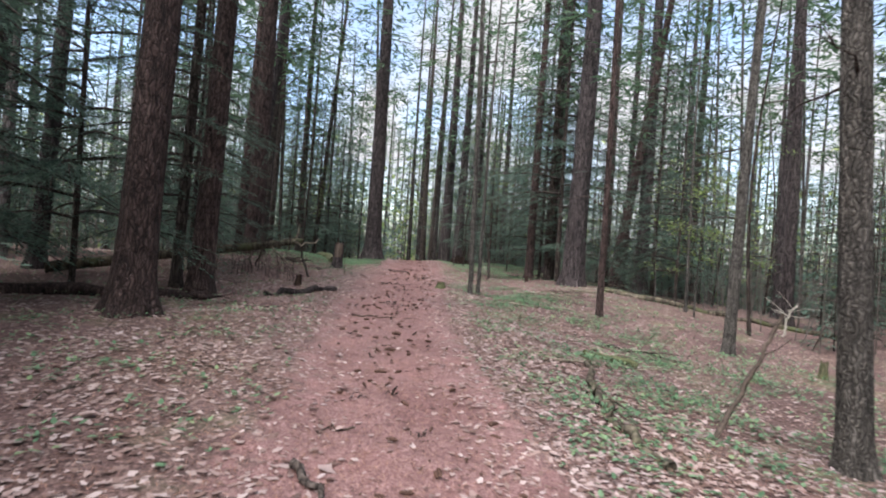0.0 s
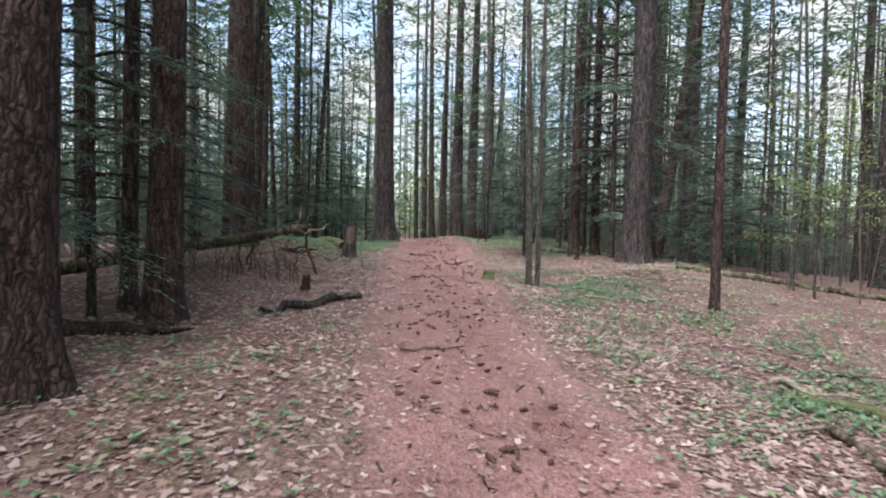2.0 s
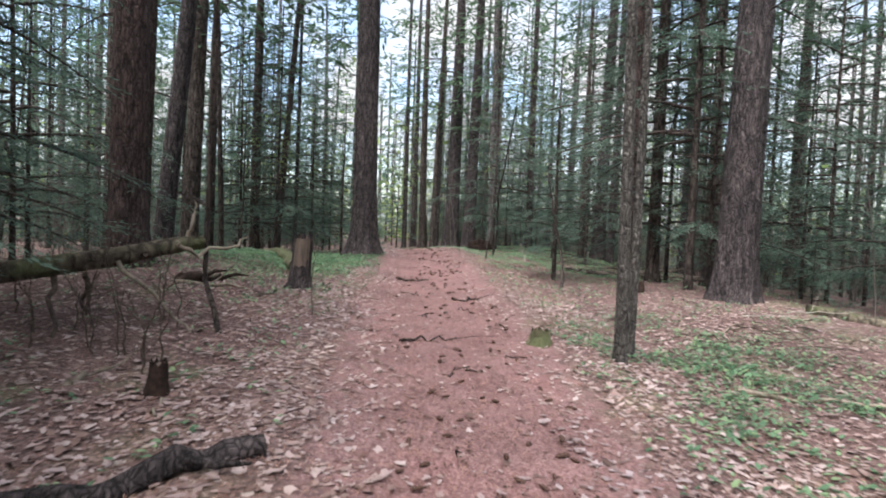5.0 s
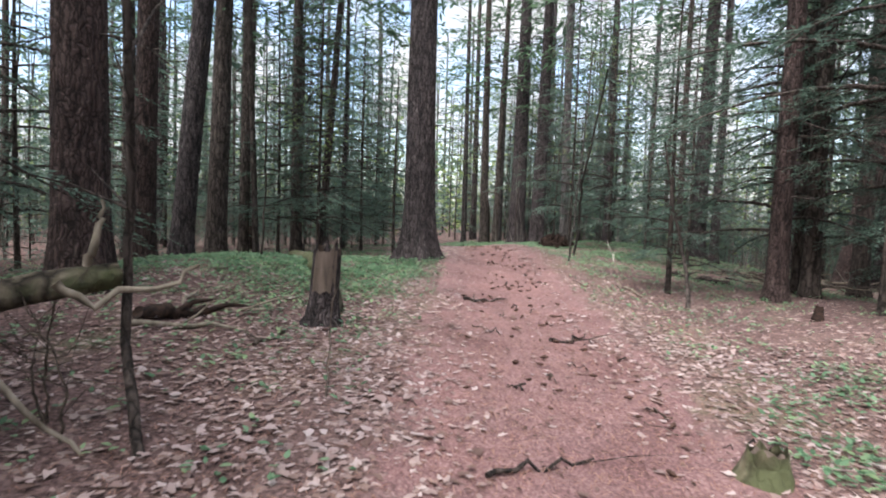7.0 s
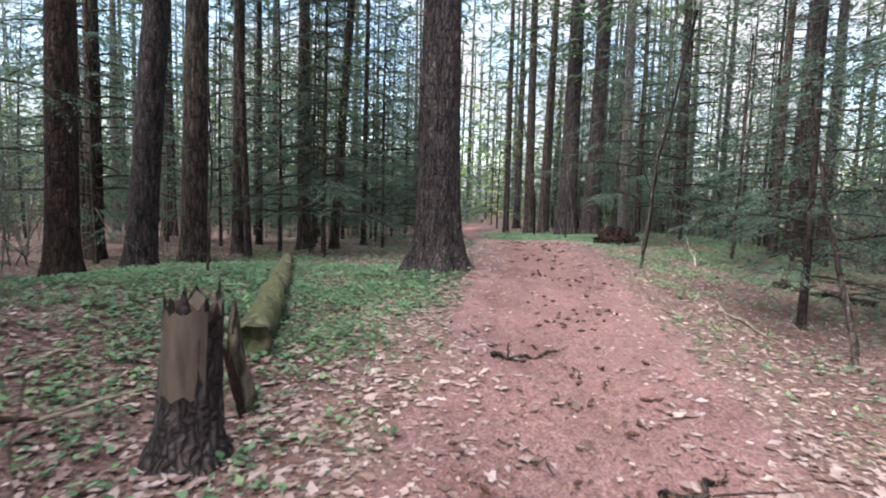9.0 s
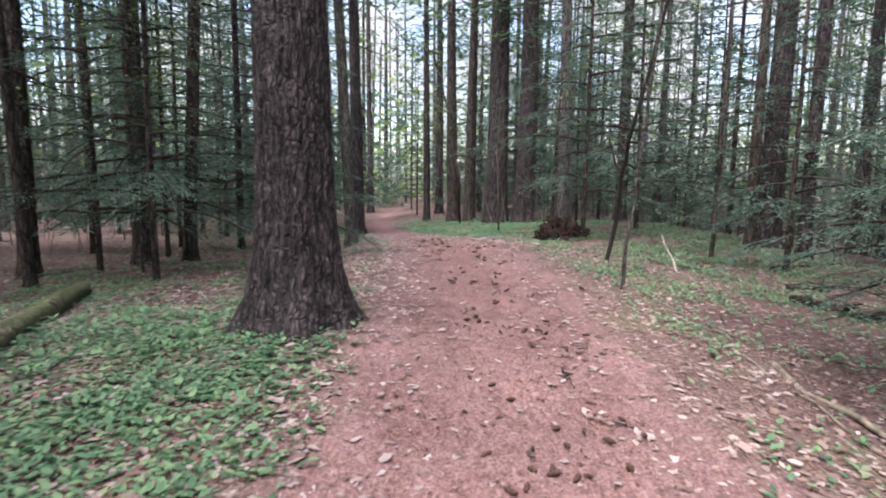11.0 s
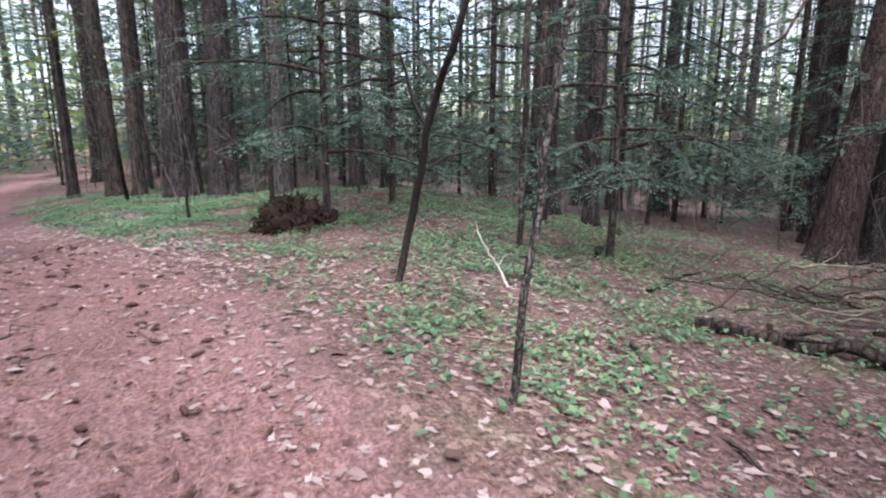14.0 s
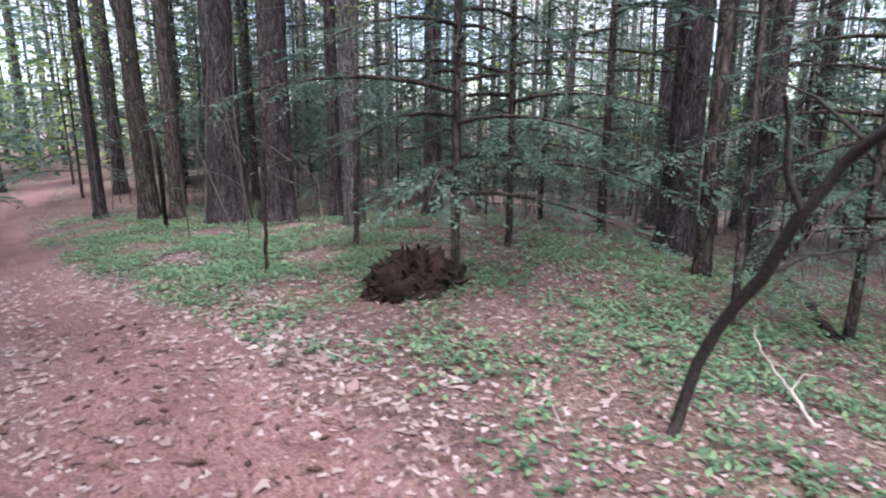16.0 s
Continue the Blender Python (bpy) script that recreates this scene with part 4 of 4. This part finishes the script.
def root_mound(x, y):
    rng = np.random.default_rng(5)
    ob = thing("root_mound", "upturned mass of dark rotten roots and soil", "root mound", at(x, y, -0.05))
    u, w = np.meshgrid(np.linspace(0, 2 * np.pi, 48, endpoint=False), np.linspace(0, np.pi / 2, 16))
    lump = 1 + 0.16 * np.sin(u * 3 + w * 4) + 0.12 * np.sin(u * 7 - w * 6 + 1) + 0.08 * np.sin(u * 13 + w * 11) + rng.normal(0, 0.05, u.shape)
    v = np.stack([0.52 * np.cos(u) * np.cos(w) * lump, 0.34 * np.sin(u) * np.cos(w) * lump, 0.38 * np.sin(w) * lump], -1).reshape(-1, 3)
    i, j = np.meshgrid(np.arange(15), np.arange(48), indexing="ij")
    k = (j + 1) % 48
    sh = Shape()
    sh.add(v, np.stack([i * 48 + j, i * 48 + k, (i + 1) * 48 + k, (i + 1) * 48 + j], -1).reshape(-1, 4))
    part("soil", sh, ROT, ob)
    roots = Shape()
    for n in range(220):
        a, e = rng.uniform(0, 6.28), rng.uniform(0.05, 1.4)
        d = np.array([0.55 * math.cos(a) * math.cos(e), 0.33 * math.sin(a) * math.cos(e), 0.42 * math.sin(e)])
        q = d * (1.02 + rng.uniform(0, 0.14)) + rng.normal(0, 0.06, 3)
        roots.tube([d * 0.85, (d + q) / 2 + rng.normal(0, 0.02, 3), q], [0.03, 0.022, 0.005], 5)
    part("root_tangle", roots, ROT, ob, kind="stuff")


root_mound(1.0, 28.5)


# ---- saplings ----
def sapling(points, r0, r1, mat, label, seed, twigs=6, reach=0.6, side=()):
    o = at(points[0][0], points[0][1], -0.1)
    ob = thing("sapling", label, "sapling", o, "saplings")
    l, r, ridge = rod([Vector((x, y, z + float(land(*points[0][:2])) - 0.1 * (i == 0))) - o for i, (x, y, z) in enumerate(points)], r0, r1, 8, seed, 0.008, 18)
    t = np.linspace(0, len(points) - 1, 18)
    part("stem", Shape().tube(l, r, 9, ridge), mat, ob)
    rng = np.random.default_rng(seed)
    for k in range(twigs):
        i = rng.integers(5, 17)
        d = rng.normal(0, 1, 3)
        d[2] = abs(d[2]) * 0.8
        d *= reach * rng.uniform(0.4, 1.0) / np.linalg.norm(d)
        part("twig", Shape().tube([l[i], l[i] + d * 0.5 + rng.normal(0, 0.03, 3), l[i] + d], [r[i] * 0.45, r[i] * 0.3, 0.002], 5), mat, ob)
    for k, line in enumerate(side):
        q = [Vector((x, y, z + float(land(*points[0][:2])))) - o for x, y, z in line]
        part("fork", Shape().tube(rod(q, r0 * 0.6, r0 * 0.25, 7, seed + k, 0.006, 7)[0], np.linspace(r0 * 0.6, r0 * 0.25, 7), 7), mat, ob)
    return ob


sapling([(1.00, 25.28, 0), (1.10, 25.19, 0.54), (1.07, 24.94, 0.97), (1.04, 24.74, 1.33), (1.04, 24.58, 1.63), (0.96, 24.24, 1.83), (1.12, 23.94, 2.85), (1.28, 23.44, 4.33)], 0.034, 0.02, YOUNG, "crooked dark sapling with a snapped fork", 81, 4, 0.7,
        [[(1.04, 24.74, 1.33), (0.94, 24.78, 1.50), (0.84, 24.78, 1.83)]])
sapling([(0.52, 22.95, 0), (0.61, 22.89, 1.12), (0.67, 22.71, 2.27), (0.77, 22.55, 4.40)], 0.021, 0.013, BARK_GREY, "slim grey-green sapling leaning over the path side", 82, 5, 0.4)
sapling([(-3.07, 12.97, 0), (-3.40, 13.34, 0.51), (-3.38, 13.37, 1.28), (-3.28, 13.17, 2.45), (-3.25, 13.09, 4.95)], 0.028, 0.018, BARK_DARK, "thin dark sapling by the fallen log", 83, 8, 0.8)
sapling([(1.56, 18.62, 0), (1.65, 19.18, 0.67), (1.49, 19.30, 1.37), (1.34, 19.43, 2.47)], 0.035, 0.012, BARK_DARK, "leaning bare sapling with dark bark", 84, 10, 0.7)
sapling([(-0.17, 30.22, 0), (-0.14, 29.90, 1.56), (-0.11, 29.93, 3.42)], 0.025, 0.01, BARK_DARK, "bare slim sapling by the bend", 85, 8, 0.5)
sapling([(-4.82, 19.01, 0), (-4.78, 19.02, 1.52), (-4.68, 18.74, 2.96)], 0.016, 0.008, BARK_DARK, "thin bare sapling in green undergrowth", 86, 6, 0.4)
sapling([(3.12, 26.35, 0), (3.20, 26.40, 1.79), (3.30, 26.62, 4.88)], 0.04, 0.02, BARK_DARK, "straight dark sapling with bare twigs", 87, 12, 0.8)
sapling([(1.98, 24.95, 0), (2.02, 25.14, 0.10), (1.96, 25.33, 0.30), (1.89, 25.43, 0.55)], 0.016, 0.006, PALE, "pale bleached dead branch standing in the litter", 88, 2, 0.25)
sapling([(2.12, 4.27, 0), (2.48, 4.51, 0.34), (2.71, 4.58, 0.72), (2.90, 4.65, 1.04)], 0.026, 0.014, TWIG, "broken dark sapling leaning over, tip bleached", 89, 3, 0.3)
sapling([(2.90, 4.65, 1.05), (2.96, 4.67, 1.16), (3.05, 4.71, 1.24)], 0.01, 0.004, PALE, "bleached broken tip twigs", 90, 7, 0.3)
sapling([(-0.91, 36.11, 0), (-1.01, 34.01, 1.47), (-1.30, 33.97, 3.27), (-1.81, 33.97, 5.22)], 0.045, 0.02, BARK_DARK, "leaning thin tree at the bend", 91, 8, 0.9)
for k in range(24):
    x, y = rng.uniform(-5.0, -3.2), rng.uniform(11.4, 13.2)
    sapling([(x, y, 0), (x + rng.normal(0, 0.05), y, 0.3), (x + rng.normal(0, 0.15), y, rng.uniform(0.4, 0.9))], 0.009, 0.003, TWIG, "dry leafless brush under the fallen trunk", 820 + k, 10, 0.5)
sapling([(-2.36, 13.61, 0), (-2.49, 14.16, 0.28), (-2.51, 14.34, 0.92)], 0.008, 0.003, TWIG, "wispy bare seedling in brown litter", 92, 4, 0.2)


def leafy(x, y, z0, z1, reach, count, seed, label):
    """A young broadleaf with sparse fresh leaves."""
    rng = np.random.default_rng(seed)
    ob = thing("young_tree", label, "tree", at(x, y), "young broadleaf trees")
    part("trunk", trunk(0.05, z1, (0.01, 0), seed, 8, 12, 0.2, 0.1), BARK_GREY, ob)
    wood, green = Shape(), Shape()
    for k in range(count):
        z = rng.uniform(z0, z1)
        az = rng.uniform(0, 6.28)
        line = branch_line(rng, z, az, reach * rng.uniform(0.4, 1), 0.35, 0.25)
        wood.tube(line, np.linspace(0.01, 0.003, 6), 4, cap=False)
        n = 38
        s = rng.uniform(0.25, 1, n)
        p = np.stack([np.interp(s, np.linspace(0, 1, 6), line[:, j]) for j in range(3)], 1) + rng.normal(0, 0.09, (n, 3))
        way = rng.normal(0, 1, (n, 3)) * (1, 1, 0.4)
        way /= np.linalg.norm(way, axis=1)[:, None]
        size = rng.uniform(0.05, 0.1, n)
        green.add(*leaves(rng, p, way, np.array([0, 0, 1.0]) + rng.normal(0, 0.35, (n, 3)), size, size * 0.55))
    part("boughwood", wood, BARK_GREY, ob, kind="stuff")
    part("crown", green, SPRING, ob, "sparse fresh yellow-green leaves", smooth=False, kind="stuff")


for k, (x, y, z0, z1, reach, count) in enumerate([(6.10, 13.23, 0.9, 3.6, 1.5, 26), (7.78, 14.91, 1.2, 4.6, 1.6, 26), (10.12, 12.98, 2.5, 7, 1.6, 24), (-2.15, 38.19, 3.0, 8.5, 2.2, 34), (1.09, 37.59, 3.5, 9, 2.4, 36),
                                                   (-6.10, 25.35, 2.0, 4.6, 1.5, 22), (2.91, 31.00, 2.8, 7, 1.8, 26), (-0.42, 40.33, 2.5, 8, 2.4, 34), (2.63, 39.15, 3, 9, 2.4, 30), (11.73, 30.93, 1, 6, 2.2, 30), (8.43, 33.32, 1, 6, 2.2, 30)]):
    leafy(x, y, z0, z1, reach, count, 400 + k, "slender young broadleaf with fresh spring leaves")

# ---- litter, herbs, cones ----
rng = np.random.default_rng(55)


def off_trail(x, y):
    return (np.abs(x - middle(y)) - halfwidth(y))


def clump(x, y):
    return 0.5 + 0.5 * np.sin(x * 1.7 + 1.3 * np.sin(y * 0.9)) * np.sin(y * 1.5 + 1.1 * np.sin(x * 1.2 + 2))


n = 380000
y = rng.uniform(-2.5, 33, n)
x = middle(y) + rng.normal(0, 3.4, n)
o = off_trail(x, y)
# leaf density cut on the right from y 16.5 and early left, imitating shade
keep = rng.random(n) < np.interp(o, [-0.7, -0.4, 0.0, 0.3, 1.5], [0.05, 0.16, 0.66, 0.72, 0.55]) * (0.45 + 0.55 * clump(x * 0.7 + 5, y * 0.8)) * np.where((x > -0.3) & (y > 16.5), 0.24, np.where((x < -1) & (y < 10), 0.6, 0.9)) * np.where(o > 0, np.exp(-np.clip(o - 2.5, 0, 9) * 0.3), 1)
x, y = x[keep], y[keep]
n = len(x)
o = off_trail(x, y)
z = land(x, y) + np.where(o > 0.7, 0.012, np.where(o > 0.05, 0.018, 0.004 + 0.02 * np.clip(o, -0.5, 0)))
turn, size = rng.uniform(0, 6.28, n), rng.uniform(0.01, 0.032, n) * np.where(rng.random(n) < 0.12, 1.45, 1.0)
lobes = 9
a = np.linspace(0, 2 * np.pi, lobes, endpoint=False)
rad = np.where(np.arange(lobes) % 2 == 0, 1.1, 0.78)[None] * rng.uniform(0.6, 1.25, (n, lobes))
rad[:, 0] *= 1.35
px = size[:, None] * rad * np.cos(a)
pq = size[:, None] * rad * np.sin(a) * rng.uniform(0.55, 1.0, (n, 1))
curl = rng.uniform(-6, 12, (n, 1))
pz = curl * pq ** 2 + rng.uniform(-0.3, 0.3, (n, 1)) * px + 0.35 * size[:, None] * rng.random((n, 1))
c, s = np.cos(turn)[:, None], np.sin(turn)[:, None]
v = np.stack([x[:, None] + px * c - pq * s, y[:, None] + px * s + pq * c, z[:, None] + np.maximum(pz, -0.004)], -1)
dead = Shape()
dead.add(v.reshape(-1, 3), np.arange(n * lobes).reshape(-1, lobes))
tagged(new("fallen_leaves", dead.mesh("fallen_leaves", LITTER, False)), "scattered dry tan and brown fallen leaves", "leaf litter", kind="stuff")

n = 290000
y = rng.uniform(0, 40, n)
x = middle(y) + rng.normal(0, 4.3, n)
o = off_trail(x, y)
rich = (np.exp(-((x + 4.6) ** 2 / 4 + (y - 18.8) ** 2 / 6)) * 0.9 + np.exp(-((x + 7) ** 2 / 8 + (y - 23) ** 2 / 20)) * 0.7 + np.exp(-((x + 2.9) ** 2 / 1.2 + (y - 20.3) ** 2 / 3)) * 0.5 + np.exp(-((x - 1.6) ** 2 / 1.2 + (y - 13.4) ** 2 / 2.5)) * 0.9 + np.exp(-((x - 5) ** 2 / 12 + (y - 28) ** 2 / 12)) * 1.1 + np.exp(-((x - 1.8) ** 2 / 5 + (y - 31.5) ** 2 / 5)) * 0.9
        + np.exp(-((x - 2.0) ** 2 / 3 + (y - 23) ** 2 / 18)) * 0.25 + np.exp(-((x - 6.5) ** 2 / 10 + (y - 25) ** 2 / 14)) * 0.6 + np.exp(-((x + 3) ** 2 / 4 + (y - 5) ** 2 / 16)) * 0.06 + np.exp(-((x - 4) ** 2 / 7 + (y - 8.5) ** 2 / 22)) * 0.6 + np.exp(-((x - 2.2) ** 2 / 2 + (y - 4) ** 2 / 12)) * 0.25 + np.exp(-((x + 0.3) ** 2 / 2 + (y - 31) ** 2 / 6)) * 0.9 + np.exp(-((x + 0.5) ** 2 / 16 + (y - 35) ** 2 / 14)) * 1.1 + 0.07)
dense = np.exp(-((x + 4.9) ** 2 / 3.2 + (y - 19.0) ** 2 / 5)) * 0.5 + np.exp(-((x + 5.6) ** 2 / 8 + (y - 18.4) ** 2 / 5)) * 0.55 * (x < -3.4) + np.exp(-((x + 3.3) ** 2 / 0.5 + (y - 18.6) ** 2 / 2.5)) * 0.4 + np.exp(-((x + 2.9) ** 2 / 0.8 + (y - 20.0) ** 2 / 1.5)) * 0.3 + np.exp(-((x - 5.0) ** 2 / 7 + (y - 27.2) ** 2 / 5)) * 0.6
dense = dense * (0.3 + 0.7 * clump(x * 2.4, y * 2.2))
keep = (o > 0.05) & (rng.random(n) < dense + rich * clump(x * 1.6, y * 1.6) ** 1.5 * np.clip(o * 2, 0.2, 1))
x, y = np.repeat(x[keep], 3), np.repeat(y[keep], 3)
n = len(x)
x, y = x + rng.normal(0, 0.03, n), y + rng.normal(0, 0.03, n)
base = np.stack([x, y, land(x, y) + rng.uniform(0.015, 0.06, n)], 1)
way = np.stack([np.cos(t := rng.uniform(0, 6.28, n)), np.sin(t), rng.uniform(0.0, 0.8, n)], 1)
way /= np.linalg.norm(way, axis=1)[:, None]
side = np.cross(way, [0, 0, 1.0])
side /= np.linalg.norm(side, axis=1)[:, None]
size = rng.uniform(0.025, 0.062, n)[:, None]
up = np.cross(side, way)
v = np.stack([base, base + way * size * 0.35 + side * size * 0.32, base + way * size * 0.75 + side * size * 0.24 - up * size * 0.06, base + way * size * 1.15 - up * size * 0.2,
              base + way * size * 0.75 - side * size * 0.24 - up * size * 0.06, base + way * size * 0.35 - side * size * 0.32], 1)
herb = Shape()
herb.add(v.reshape(-1, 3), np.arange(n * 6).reshape(-1, 6))
tagged(new("ground_plants", herb.mesh("ground_plants", PLANT, False)), "low patches of small bright green wildflower leaves", "undergrowth", kind="stuff")


n = 110000
y = rng.uniform(-1, 31, n)
x = middle(y) + rng.normal(0, 2.0, n)
base = np.stack([x, y, land(x, y) + np.where(off_trail(x, y) > 0, rng.uniform(0.012, 0.03, n), 0.005)], 1)
way = np.stack([np.cos(t := rng.uniform(0, 6.28, n)), np.sin(t), rng.normal(0, 0.12, n)], 1)
straw = Shape()
straw.add(*leaves(rng, base, way, np.tile([0, 0, 1.0], (n, 1)), rng.uniform(0.04, 0.11, n), rng.uniform(0.0025, 0.005, n)))
tagged(new("fallen_needles", straw.mesh("fallen_needles", NEEDLE, False)), "dry rust-brown pine needles scattered over the ground", "needles", kind="stuff")

n = 5200
y = rng.uniform(2, 31, n)
x = middle(y) + rng.normal(0.08, 0.48, n) * halfwidth(y)
keep = rng.random(n) < 0.35 + 0.65 * clump(x * 2.3, y * 1.7)
x, y = x[keep], y[keep]
n = len(x)
base = np.stack([x, y, land(x, y) + rng.uniform(-0.004, 0.012, n)], 1)
way = np.stack([np.cos(t := rng.uniform(0, 6.28, n)), np.sin(t), rng.normal(0, 0.1, n)], 1)
size = rng.uniform(0.012, 0.05, n)
bits = Shape()
bits.add(*leaves(rng, base, way, np.tile([0, 0, 1.0], (n, 1)), size, size * rng.uniform(0.25, 0.6, n)))
tagged(new("trail_debris", bits.mesh("trail_debris", CONE, False)), "dark bits of bark and cone scales strewn on the trail", "debris", kind="stuff")


def cone_shape(seed):
    rng = np.random.default_rng(seed)
    s = np.linspace(0, 1, 12)
    line = np.stack([s * 0.12 - 0.06, 0.012 * np.sin(s * 2), 0 * s], 1)
    r = 0.021 * np.sin(np.pi * (0.12 + 0.85 * s)) ** 0.7 * np.where(np.arange(12) % 2 == 0, 1.15, 0.72)
    return Shape().tube(line, r, 8, lambda a, t: 0.22 * np.sin(a * 4 + t * 160))


CONES = [solid("pine_cone", cone_shape(k), CONE, "brown pine cone lying on the trail", "pine cone", at(-0.6, 5 + k, 0.012), "cones on the trail") for k in range(3)]
for k in range(280):
    y = rng.uniform(1.5, 29)
    x = middle(y) + rng.normal(0.12, 0.45) * halfwidth(y)
    size = rng.uniform(0.42, 0.78)
    m = Matrix.Translation(at(x, y, 0.008)) @ Euler((rng.uniform(0, 6), rng.normal(0, 0.12), rng.uniform(0, 6.28))).to_matrix().to_4x4()
    ob = copy_thing(CONES[k % 3], m)
    ob.scale = (size, size, size)
for k in range(70):
    y = rng.uniform(3, 29)
    x = middle(y) + rng.normal(0, 0.45) * halfwidth(y)
    a, l = rng.uniform(0, 6.28), rng.uniform(0.1, 0.3)
    stick([(x, y), (x + l * math.cos(a), y + l * math.sin(a))], rng.uniform(0.004, 0.009), [TWIG, BARK_DARK][k % 2], 500 + k, "short dark twig on the dirt trail", 0)
